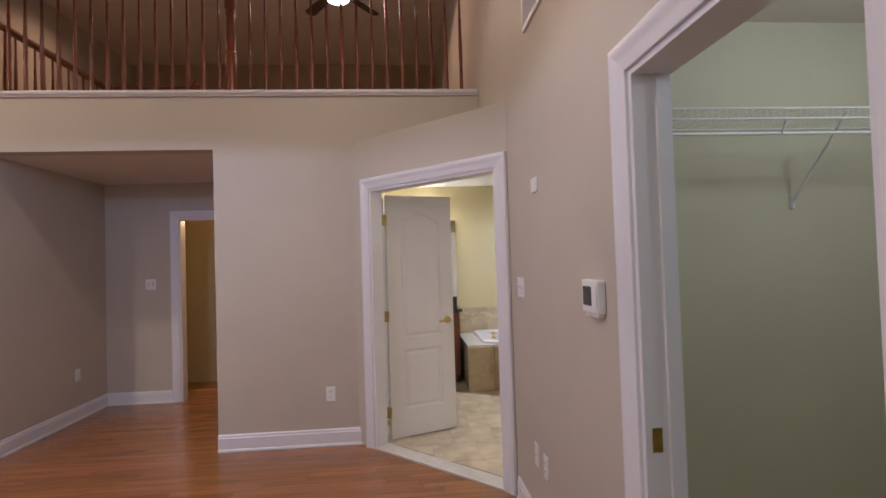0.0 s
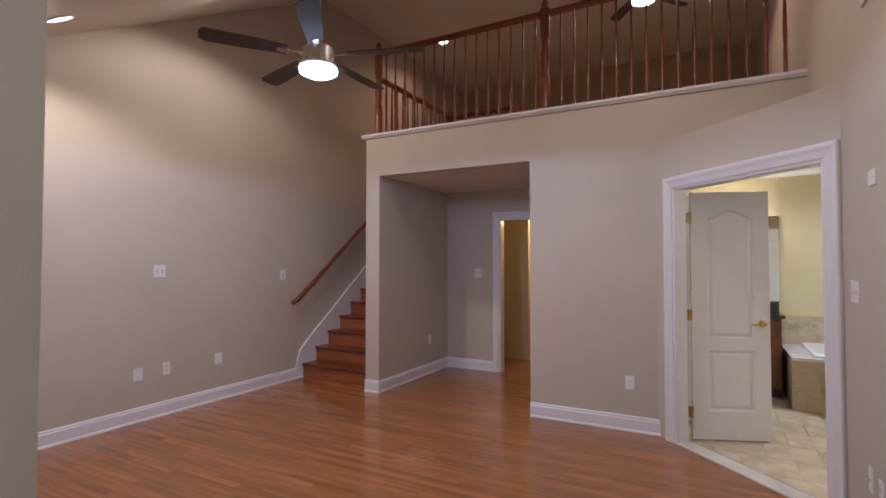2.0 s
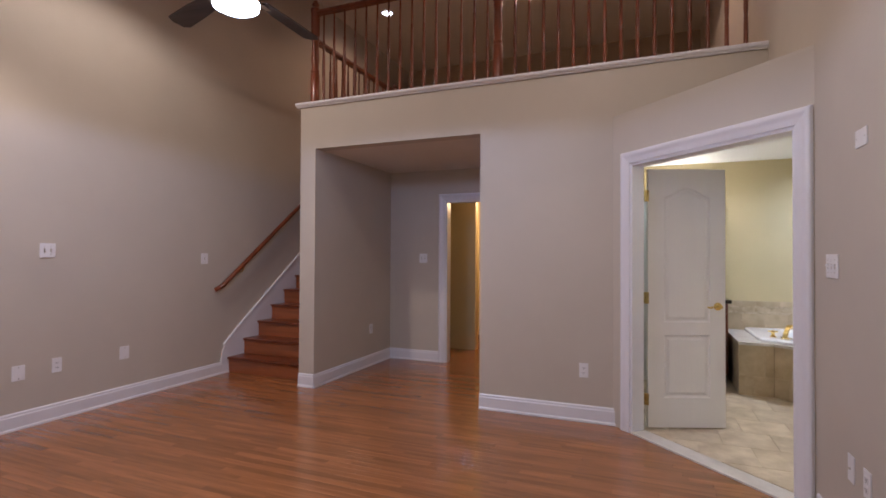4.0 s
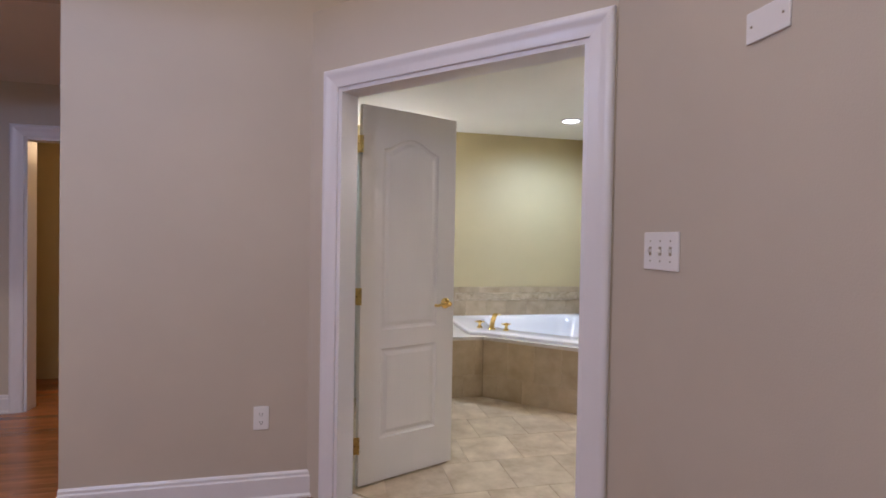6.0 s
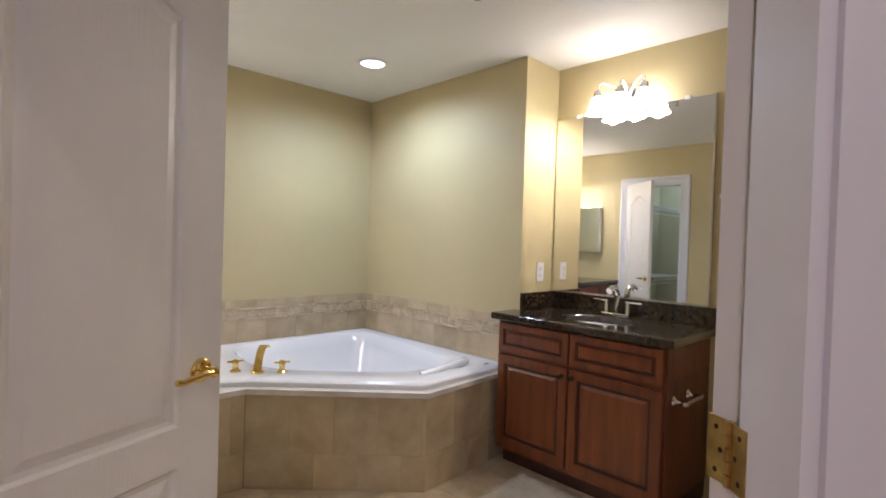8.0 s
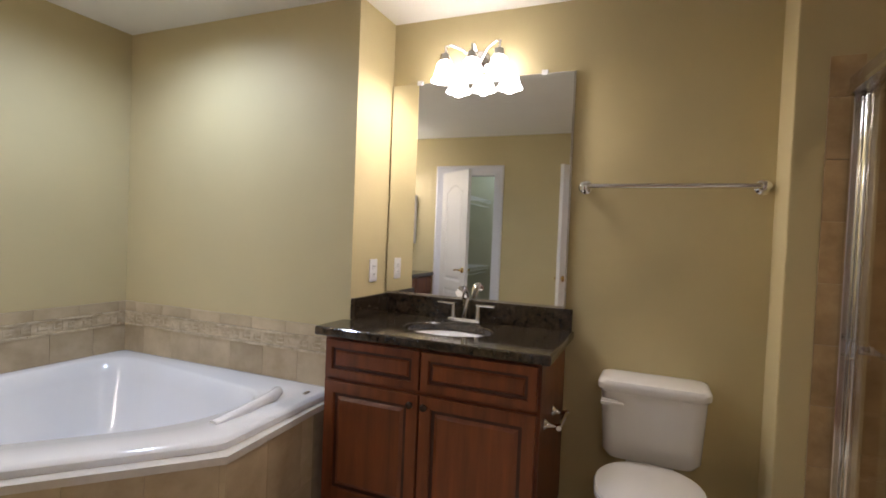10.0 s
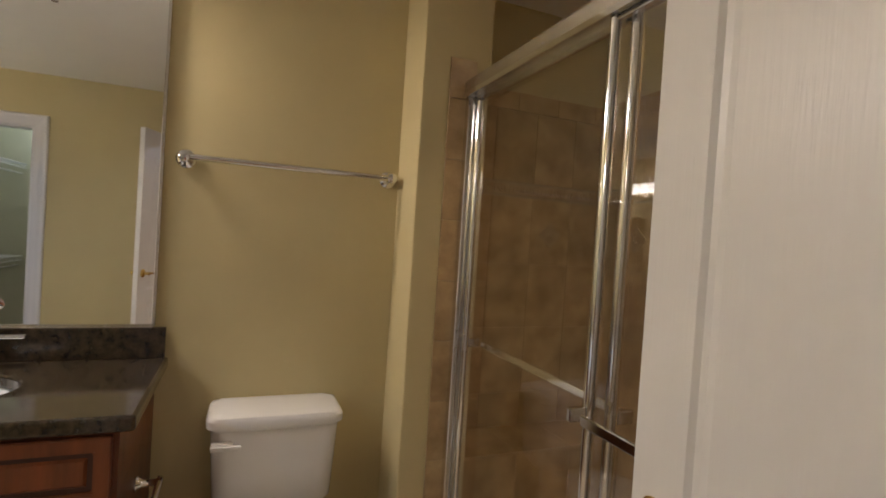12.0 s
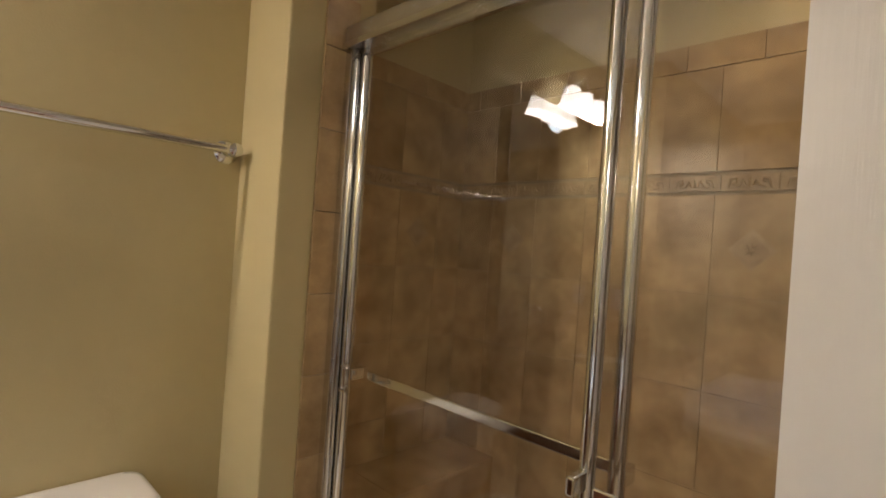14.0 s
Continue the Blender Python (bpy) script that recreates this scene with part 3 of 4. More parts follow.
balustrade("loft_balustrade", pose(-3.14, 4.225, 2.906), 4.02, 0.955, (0.02, 1.98), "turned cherry balustrade along the edge of the loft")
balustrade("stairwell_balustrade", pose(-3.17, 4.33, LEDGE + 0.002, 0, 0, 90), 1.78, 0.75, (1.76,), "turned cherry balustrade beside the open stairwell")
balustrade("landing_balustrade", pose(-3.10, 6.11, LEDGE + 0.002), 0.93, 0.75, (0.91,), "short turned cherry balustrade on the loft landing")

# ---------------------------------------------------------------- ceiling fan and recessed lights
def ceiling_fan(m, drop, turn, label):
    """Bowl light, motor and five blades hung on a rod of the given drop."""
    fan = thing("ceiling_fan", m, label, "ceiling fan", "ceiling fans")
    bm = bmesh.new()
    lathe(bm, [(0.005, 0.06), (0.07, 0.062), (0.118, 0.085), (0.122, 0.105), (0.118, 0.115)], seg=28)
    part("light_bowl", bm, FAN_GLOW, fan, "lit white glass bowl", True)
    bm = bmesh.new()
    lathe(bm, [(0.12, 0.116), (0.125, 0.13), (0.10, 0.145), (0.10, 0.235), (0.075, 0.26), (0.03, 0.275), (0.025, 0.30)], seg=28)
    part("motor_housing", bm, SATIN, fan, "", True)
    part("downrod", made(rod, (0, 0, 0.30), (0, 0, drop), 0.013), SATIN, fan, smooth=True)
    bm = bmesh.new()
    lathe(bm, [(0.02, drop - 0.04), (0.05, drop - 0.02), (0.07, drop + 0.03), (0.07, drop + 0.09)], seg=20)
    part("canopy", bm, SATIN, fan, smooth=True)
    for k in range(5):
        a = pose(0, 0, 0.20, 0, 0, 72 * k + turn)
        bm = bmesh.new()
        prism(bm, [(0.20, -0.045), (0.45, -0.062), (0.66, -0.068), (0.70, -0.045), (0.705, 0.02), (0.68, 0.06), (0.45, 0.06), (0.20, 0.045)], -0.004, 0.004)
        bmesh.ops.transform(bm, matrix=a @ pose(0, 0, 0, 11), verts=bm.verts)
        part("blade", bm, BLADE, fan)
        bm = boxes((0.09, 0.26, -0.018, 0.018, -0.012, -0.005), bevel=0.002)
        bmesh.ops.transform(bm, matrix=a @ pose(0, 0, 0, 11), verts=bm.verts)
        part("blade_iron", bm, SATIN, fan)


ceiling_fan(pose(-1.99, 2.0, 2.595), 0.84, 20, "ceiling fan with dark blades and a lit bowl light")
ceiling_fan(pose(-0.43, 5.6, 4.345), 0.63, 55, "dark-bladed ceiling fan with a lit bowl above the loft")


def recessed(where, tilt, label, bulb=SPOT_GLOW):
    ob = thing("recessed_light", pose(*where, tilt), label, "ceiling light", "recessed ceiling lights")
    bm = bmesh.new()
    lathe(bm, [(0.074, -0.003), (0.078, -0.010), (0.096, -0.006), (0.098, 0.0), (0.074, 0.002)], seg=28)
    part("trim_ring", bm, WHITE, ob, smooth=True)
    part("bulb", made(lathe, [(0.073, -0.006), (0.04, -0.009), (0.004, -0.010)], seg=24), bulb, ob)


# the fixtures at x -0.4 are added too, their places assumed
for spot_x, spot_y in ((-3.59, 1.25), (-3.33, 2.67), (-0.4, 1.25), (-0.4, 2.67)):
    recessed((spot_x, spot_y, slope(spot_y) - 0.002), 29.3, "lit round recessed light in the sloped ceiling")
recessed((-3.60, 6.65, LOFT - 0.002), 0, "lit round recessed light in the loft ceiling")
recessed((2.07, 5.775, CEIL_LOW - 0.002), 0, "lit round recessed light above the bathtub")
recessed((0.25, -1.3, 2.308), 0, "lit round recessed light in the passage ceiling")
# unseen fixture added to go with the shower fill
recessed((1.75, 2.50, CEIL_LOW - 0.002), 0, "added round recessed light in the shower ceiling, unseen")

sprinkler = thing("sprinkler_head", pose(1.824, 4.63, CEIL_LOW), "white pendent sprinkler head under the ceiling", "sprinkler")
part("escutcheon", made(lathe, [(0.036, 0), (0.034, -0.006), (0.012, -0.010)], seg=20), WHITE, sprinkler, smooth=True)
part("body", made(lathe, [(0.009, -0.008), (0.009, -0.028), (0.004, -0.034), (0.004, -0.044), (0.016, -0.046), (0.016, -0.049)], seg=14), SATIN, sprinkler, smooth=True)


# ---------------------------------------------------------------- wall plates
def plate(name, m, w, h, label, category, kind_of, group="", count=1):
    """x along the wall, z up, y out of the wall towards the viewer is -y."""
    ob = thing(name, m, label, category, group)
    bm = boxes((-w / 2, w / 2, -0.006, 0, -h / 2, h / 2), bevel=0.003)
    part("cover", bm, PLASTIC, ob)
    for k in range(count):
        x = (k - (count - 1) / 2) * 0.046
        if kind_of == "toggle":
            part("slot", boxes((x - 0.006, x + 0.006, -0.007, -0.005, -0.013, 0.013)), SATIN, ob)
            bm = bmesh.new()
            up = 1 if k % 2 == 0 else -1
            prism(bm, [(-0.006, -0.004), (-0.018, up * 0.004 - 0.003), (-0.018, up * 0.004 + 0.004), (-0.006, 0.006)], x - 0.0035, x + 0.0035, Matrix(((0, 0, 1, 0), (1, 0, 0, 0), (0, 1, 0, 0), (0, 0, 0, 1))))
            part("toggle", bm, PLASTIC, ob)
            for z in (-0.03, 0.03):
                part("screw", made(rod, (x, -0.0055, z), (x, -0.0072, z), 0.0028, seg=8), SATIN, ob)
        elif kind_of == "outlet":
            for z in (-0.02, 0.02):
                bm = bmesh.new()
                rod(bm, (x, -0.005, z), (x, -0.0085, z), 0.0165, seg=16)
                s = part("socket", bm, PLASTIC, ob)
                part("slots", boxes((x - 0.008, x - 0.0055, -0.0092, -0.008, z - 0.004, z + 0.006), (x + 0.0055, x + 0.008, -0.0092, -0.008, z - 0.004, z + 0.006), (x - 0.002, x + 0.002, -0.0092, -0.008, z - 0.011, z - 0.007)), DARK, s)
        elif kind_of == "jack":
            part("jack", made(rod, (x, -0.005, 0), (x, -0.014, 0), 0.005, seg=10), SATIN, ob)
        elif kind_of == "blank":
            for s in (-1, 1):
                sx, sz = (s * w * 0.36, 0) if w > h else (0, s * h * 0.36)
                part("screw", made(rod, (sx, -0.0055, sz), (sx, -0.0072, sz), 0.003, seg=8), SATIN, ob)
    return ob


WEST, EAST = 90, -90
plate("light_switch", pose(XR, 2.832, 1.303, 0, 0, EAST), 0.16, 0.114, "white triple toggle switch plate on the beige wall", "light switch", "toggle", count=3)
plate("blank_plate", pose(XR, 2.475, 1.838, 0, 0, EAST), 0.118, 0.074, "white blank cover plate high on the beige wall", "wall plate", "blank")
plate("cable_plate", pose(XR, 2.605, 0.435, 0, 0, EAST), 0.072, 0.116, "white cable jack plate low on the beige wall", "wall plate", "jack")
plate("wall_outlet", pose(XR, 2.435, 0.435, 0, 0, EAST), 0.072, 0.116, "white wall outlet above the baseboard", "outlet", "outlet", "bedroom outlets")
plate("wall_outlet", pose(-0.408, YF, 0.415), 0.074, 0.118, "white wall outlet on the wall beside the double door", "outlet", "outlet", "bedroom outlets")
plate("wall_outlet", pose(-3.062, 5.30, 0.445, 0, 0, WEST), 0.074, 0.118, "white wall outlet on the alcove side wall", "outlet", "outlet", "bedroom outlets")
plate("wall_outlet", pose(XL, 2.54, 0.44, 0, 0, WEST), 0.074, 0.118, "white wall outlet above the long baseboard", "outlet", "outlet", "bedroom outlets")
plate("blank_plate", pose(XL, 2.27, 0.43, 0, 0, WEST), 0.09, 0.116, "white blank plate above the long baseboard", "wall plate", "blank")
plate("cable_plate", pose(XL, 3.11, 0.44, 0, 0, WEST), 0.09, 0.118, "white jack plate above the long baseboard", "wall plate", "blank")
plate("light_switch", pose(XL, 2.46, 1.37, 0, 0, WEST), 0.116, 0.116, "white double switch plate on the long beige wall", "light switch", "toggle", count=2)
plate("light_switch", pose(XL, 4.0, 1.30, 0, 0, WEST), 0.09, 0.116, "white switch plate beside the stairs", "light switch", "toggle")
plate("light_switch", pose(-2.585, 5.799, 1.31), 0.11, 0.118, "white switch plate beside the alcove doorway", "light switch", "toggle", count=2)
plate("bath_outlet", pose(2.835, 4.949, 1.122), 0.074, 0.118, "white outlet above the granite backsplash", "outlet", "outlet")

thermo = thing("thermostat", pose(XR, 1.70, 1.33, 0, 0, EAST), "white thermostat with a dark display on the beige wall", "thermostat")
part("body", boxes((-0.075, 0.075, -0.030, 0, -0.062, 0.055), bevel=0.008), PLASTIC, thermo)
part("display", boxes((-0.055, 0.022, -0.033, -0.0302, -0.035, 0.032), bevel=0.001), GREY_GLASS, thermo, "dark grey display")
part("cover_door", boxes((0.028, 0.070, -0.034, -0.0302, -0.040, 0.036), bevel=0.002), PLASTIC, thermo)
part("base", boxes((-0.06, 0.06, -0.022, 0, -0.075, -0.0622), bevel=0.003), PLASTIC, thermo)

vent = thing("return_air_grille", pose(XR, 2.40, 2.83, 0, 0, EAST), "white slatted return air grille high on the wall", "vent")
for r in ((-0.17, -0.145, -0.012, 0, -0.17, 0.17), (0.145, 0.17, -0.012, 0, -0.17, 0.17), (-0.145, 0.145, -0.012, 0, -0.17, -0.145), (-0.145, 0.145, -0.012, 0, 0.145, 0.17)):
    part("frame", boxes(r, bevel=0.003), WHITE, vent)
for k in range(12):
    bm = boxes((-0.145, 0.145, -0.001, 0.001, -0.010, 0.010))
    bmesh.ops.transform(bm, matrix=pose(0, -0.008, -0.132 + k * 0.024, 35), verts=bm.verts)
    part("slat", bm, WHITE, vent)


# ---------------------------------------------------------------- closet wire shelf
def wire_shelf(m, length, depth, label):
    ob = thing("wire_shelf", m, label, "shelf")
    for y, z in ((0, 0), (-depth, 0), (-depth, -0.038)):
        part("long_wire", made(rod, (0, y, z), (length, y, z), 0.0042, seg=8), WIRE, ob, smooth=True)
    part("hang_rod", made(rod, (0, -depth + 0.03, -0.085), (length, -depth + 0.03, -0.085), 0.006, seg=10), WIRE, ob, smooth=True)
    bm = bmesh.new()
    for k in range(int(length / 0.026)):
        x = 0.013 + k * 0.026
        rod(bm, (x, 0, 0.003), (x, -depth, 0.003), 0.0014, seg=5)
        rod(bm, (x, -depth, 0.003), (x, -depth, -0.038), 0.0014, seg=5)
    tagged(part("cross_wires", bm, WIRE, ob), kind="stuff")
    for x in (0.86,):
        if x < length:
            bm = bmesh.new()
            tube(bm, [(x, -depth + 0.01, -0.005), (x, -0.01, -0.31)], 0.006, 8)
            tube(bm, [(x, -0.003, -0.29), (x, -0.003, -0.34)], 0.010, 8)
            part("brace", bm, WIRE, ob, smooth=True)
            part("rod_hook", made(tube, [(x - 0.25, -depth, -0.04), (x - 0.25, -depth + 0.02, -0.07), (x - 0.25, -depth + 0.03, -0.09)], 0.005), WIRE, ob, smooth=True)


wire_shelf(pose(1.01, 1.998, 1.985), 1.50, 0.30, "white coated wire shelf with a hanging rod")
wire_shelf(pose(-0.94, 5.898, 1.80), 0.80, 0.30, "white wire shelf in the linen closet")
wire_shelf(pose(-0.94, 5.898, 0.95), 0.80, 0.30, "white wire shelf in the linen closet")

# ---------------------------------------------------------------- corner bathtub
tub = thing("bathtub", pose(0, 0, 0), "white corner bathtub in a beige tiled surround", "bathtub")
DECK = [(2.632, 6.557), (0.905, 6.557), (0.905, 5.578), (1.198, 5.570), (1.880, 4.938), (2.42, 4.975), (2.632, 4.975)]


def inset(pts, d):
    n, out = len(pts), []
    area = sum(pts[i][0] * pts[(i + 1) % n][1] - pts[(i + 1) % n][0] * pts[i][1] for i in range(n))
    s = 1 if area > 0 else -1
    for i in range(n):
        a, b, c = Vector(pts[i - 1]), Vector(pts[i]), Vector(pts[(i + 1) % n])
        n1, n2 = (b - a).normalized(), (c - b).normalized()
        n1, n2 = Vector((-n1.y, n1.x)) * s, Vector((-n2.y, n2.x)) * s
        k = (n1 + n2) / (1 + n1.dot(n2))
        out.append(tuple(b + k * d))
    return out


def smooth_loop(pts, r, seg=6):
    """The outline with its corners rounded."""
    out, n = [], len(pts)
    for i in range(n):
        a, b, c = Vector(pts[i - 1]), Vector(pts[i]), Vector(pts[(i + 1) % n])
        d = min(r, (a - b).length * 0.45, (c - b).length * 0.45)
        p, q = b + (a - b).normalized() * d, b + (c - b).normalized() * d
        for k in range(seg + 1):
            u = k / seg
            out.append(tuple(p * (1 - u) ** 2 + b * 2 * u * (1 - u) + q * u ** 2))
    return out


RIM = [(2.625, 6.55), (1.10, 6.55), (1.10, 5.675), (1.245, 5.595), (1.905, 4.99), (2.625, 5.01)]
INNER = [(2.525, 6.45), (1.435, 6.43), (1.375, 5.90), (1.485, 5.67), (1.965, 5.23), (2.385, 5.21)]


def ring(bm, outer, hole, z0, z1):
    """A flat outline with a hole, raised from z0 to z1."""
    sets = []
    for z in (z0, z1):
        vs = [[bm.verts.new((x, y, z)) for x, y in pts] for pts in (outer, hole)]
        bmesh.ops.triangle_fill(bm, use_beauty=True, edges=[bm.edges.new((l[i], l[(i + 1) % len(l)])) for l in vs for i in range(len(l))])
        sets.append(vs)
    for lo, hi in zip(*sets):
        for i in range(len(lo)):
            bm.faces.new((lo[i], lo[(i + 1) % len(lo)], hi[(i + 1) % len(lo)], hi[i]))


HOLE = smooth_loop(inset(INNER, -0.045), 0.25)
part("surround_core", made(ring, inset(DECK, 0.009), HOLE, 0.0, 0.4875), GROUT, tub)
part("stone_cap", made(ring, DECK, HOLE, 0.488, 0.515), MARBLE, tub, "cream stone edge cap")
bm = bmesh.new()
loops = [(smooth_loop(RIM, 0.04), 0.514), (smooth_loop(RIM, 0.04), 0.538), (smooth_loop(inset(RIM, 0.012), 0.05), 0.549), (smooth_loop(inset(RIM, 0.03), 0.06), 0.551),
         (smooth_loop(inset(INNER, -0.02), 0.25), 0.552), (smooth_loop(INNER, 0.25), 0.541), (smooth_loop(inset(INNER, 0.03), 0.25), 0.47), (smooth_loop(inset(INNER, 0.10), 0.25), 0.22), (smooth_loop(inset(INNER, 0.17), 0.22), 0.14), (smooth_loop(inset(INNER, 0.30), 0.15), 0.125)]
rings = [[bm.verts.new((x, y, z)) for x, y in pts] for pts, z in loops]
for a, b in zip(rings, rings[1:]):
    for i in range(len(a)):
        bm.faces.new((a[i], a[(i + 1) % len(a)], b[(i + 1) % len(a)], b[i]))
bm.faces.new(rings[-1])
part("basin", bm, ACRYLIC, tub, "glossy white acrylic basin", True)
bm = bmesh.new()
tube(bm, [(2.005, 5.145, 0.540), (2.125, 5.135, 0.552), (2.325, 5.145, 0.565), (2.405, 5.18, 0.562), (2.445, 5.22, 0.540)], 0.026, 12)
part("armrest", bm, ACRYLIC, tub, "", True)
part("overflow_plate", boxes((2.46, 2.50, 5.065, 5.080, 0.551, 0.557), bevel=0.002), SATIN, tub)
# apron tiles on the three visible faces
for (ax, ay), (bx, by) in (((0.905, 5.578), (1.198, 5.570)), ((1.198, 5.570), (1.880, 4.938)), ((1.880, 4.938), (2.42, 4.975))):
    a, b = Vector((ax, ay)), Vector((bx, by))
    L = (b - a).length
    yaw = math.degrees(math.atan2(by - ay, bx - ax))
    base = pose(ax, ay, 0, 0, 0, yaw) @ pose(0, 0.018, 0, 90)
    cells = grid(0, L, 0.0, 0.19, 0.226, 0.19, 0.10) + grid(0, L, 0.19, 0.487, 0.226, 0.297, 0.0)
    tiles(tub, cells, 0.012, base, TILE)
filler = thing("tub_faucet", pose(1.330, 5.715, 0.551, 0, 0, 50), "polished brass tub spout with two lever handles", "faucet")
bm = bmesh.new()
rows = []
for x, z, half, deep in ((-0.020, 0.0, 0.024, 0.030), (-0.012, 0.035, 0.022, 0.028), (0.008, 0.075, 0.021, 0.024), (0.038, 0.108, 0.022, 0.020), (0.075, 0.124, 0.024, 0.016), (0.112, 0.120, 0.026, 0.013), (0.130, 0.108, 0.026, 0.010)):
    lean = math.atan2(0.124, max(0.02, x + 0.03)) if z < 0.1 else 0.5 if x < 0.05 else -0.1 if x < 0.1 else -0.6
    nx, nz = math.sin(lean) * deep / 2, -math.cos(lean) * deep / 2
    rows.append([bm.verts.new(p) for p in ((x - nx, -half, z - nz), (x - nx, half, z - nz), (x + nx, half * 0.8, z + nz), (x + nx, -half * 0.8, z + nz))])
for a, b in zip(rows, rows[1:]):
    for k in range(4):
        bm.faces.new((a[k], a[(k + 1) % 4], b[(k + 1) % 4], b[k]))
bm.faces.new(rows[0]), bm.faces.new(rows[-1])
bmesh.ops.recalc_face_normals(bm, faces=bm.faces)
bmesh.ops.bevel(bm, geom=list(bm.edges), offset=0.003, segments=2, affect="EDGES")
part("spout", bm, BRASS, filler, "", True)
part("collar", made(lathe, [(0.034, 0), (0.034, 0.006), (0.028, 0.012)], (-0.018, 0, 0), 18), BRASS, filler, smooth=True)
for s in (-1, 1):
    bm = bmesh.new()
    lathe(bm, [(0.028, 0), (0.028, 0.006), (0.016, 0.014), (0.013, 0.038), (0.019, 0.048), (0.017, 0.062), (0.006, 0.068)], (0, s * 0.125, 0), 16)
    h = part("valve", bm, BRASS, filler, smooth=True)
    for a in (25, 115):
        dx, dy = 0.042 * math.cos(radians(a)), 0.042 * math.sin(radians(a))
        part("valve_lever", made(tube, [(-dx, s * 0.125 - dy, 0.055), (-dx * 0.5, s * 0.125 - dy * 0.5, 0.056), (dx * 0.5, s * 0.125 + dy * 0.5, 0.056), (dx, s * 0.125 + dy, 0.055)], 0.006), BRASS, h, smooth=True)

# tile wainscot above the tub: field, border with two thin bars, top row
for parent, m, L in ((tub_back, pose(0.905, 6.56, 0, 90, 0, 0), 1.725), (tub_side, pose(2.635, 6.555, 0, 90, 0, -90), 1.60)):
    bed = part("grout_bed", boxes((0, L, 0.515, 0.844, 0.0, 0.0075)), GROUT, parent)
    bed.matrix_world = m
    tiles(parent, grid(0, L, 0.515, 0.70, 0.226, 0.185, 0.05), 0.010, m, TILE)
    tiles(parent, grid(0, L, 0.713, 0.772, 0.152, 0.059), 0.010, m, LISTELLO, name="border_tile")
    tiles(parent, grid(0, L, 0.785, 0.845, 0.226, 0.06, 0.13), 0.010, m, TILE)
    for v in (0.700, 0.772):
        tiles(parent, grid(0, L, v, v + 0.013, 0.30, 0.013), 0.016, m, LISTELLO, name="pencil_tile", gap=0.001)
    bm = bmesh.new()
    k = 0.03
    while k < L - 0.03:
        box(bm, k, k + 0.05, 0.728, 0.735, 0.010, 0.0125), box(bm, k, k + 0.007, 0.735, 0.755, 0.010, 0.0125), box(bm, k + 0.02, k + 0.05, 0.75, 0.757, 0.010, 0.0125)
        k += 0.076
    rel = tagged(part("border_relief", bm, LISTELLO, parent), kind="stuff")
    rel.matrix_world = m

# ---------------------------------------------------------------- vanity
def raised_front(ob, name, y0, y1, z0, z1, x, label=""):
    """A framed cabinet front facing -x with a raised panel and a dark glaze line."""
    f = 0.052 if z1 - z0 > 0.25 else 0.036
    bm = bmesh.new()
    ring(bm, [(y0, z0), (y1, z0), (y1, z1), (y0, z1)], [(y0 + f, z0 + f), (y1 - f, z0 + f), (y1 - f, z1 - f), (y0 + f, z1 - f)], x, x + 0.02)
    bmesh.ops.recalc_face_normals(bm, faces=bm.faces)
    bmesh.ops.bevel(bm, geom=[e for e in bm.edges if e.is_manifold and e.calc_face_angle(0) > 1], offset=0.003, segments=2, affect="EDGES")
    bmesh.ops.transform(bm, matrix=Matrix(((0, 0, 1, 0), (1, 0, 0, 0), (0, 1, 0, 0), (0, 0, 0, 1))), verts=bm.verts)
    d = part(name, bm, CABINET, ob, label)
    part("glaze_groove", boxes((x + 0.010, x + 0.019, y0 + f, y1 - f, z0 + f, z1 - f)), DARK_BROWN, d)
    g = 0.011
    bm = bmesh.new()
    lo = [(y0 + f + g, z0 + f + g), (y1 - f - g, z0 + f + g), (y1 - f - g, z1 - f - g), (y0 + f + g, z1 - f - g)]
    e = 0.02 if z1 - z0 > 0.25 else 0.008
    hi = [(y0 + f + g + e, z0 + f + g + e), (y1 - f - g - e, z0 + f + g + e), (y1 - f - g - e, z1 - f - g - e), (y0 + f + g + e, z1 - f - g - e)]
    A = [bm.verts.new((x + 0.012, p, q)) for p, q in lo]
    B = [bm.verts.new((x + 0.003, p, q)) for p, q in hi]
    bm.faces.new(B)
    for i in range(4):
        bm.faces.new((A[i], A[(i + 1) % 4], B[(i + 1) % 4], B[i]))
    part("raised_panel", bm, CABINET, d)
    return d


vanity = thing("vanity_cabinet", pose(0, 0, 0), "cherry vanity cabinet with raised panel doors and drawers", "cabinet")
V0, V1, VX = 3.965, 4.945, 2.445
part("body", boxes((VX, 2.983, V0, V1, 0.10, 0.69)), CABINET, vanity)
part("front_rail", boxes((VX, VX + 0.02, V0, V1, 0.69, 0.85)), CABINET, vanity)
for sy in (V0, V1 - 0.02):
    part("side_panel", boxes((VX + 0.02, 2.983, sy, sy + 0.02, 0.69, 0.85)), CABINET, vanity)
# toe kick coloured near-black, much darker than the cherry body
part("toe_kick", boxes((VX + 0.07, 2.983, V0 + 0.004, V1, 0.0, 0.10)), DARK_BROWN, vanity)
mid = (V0 + V1) / 2 + 0.01
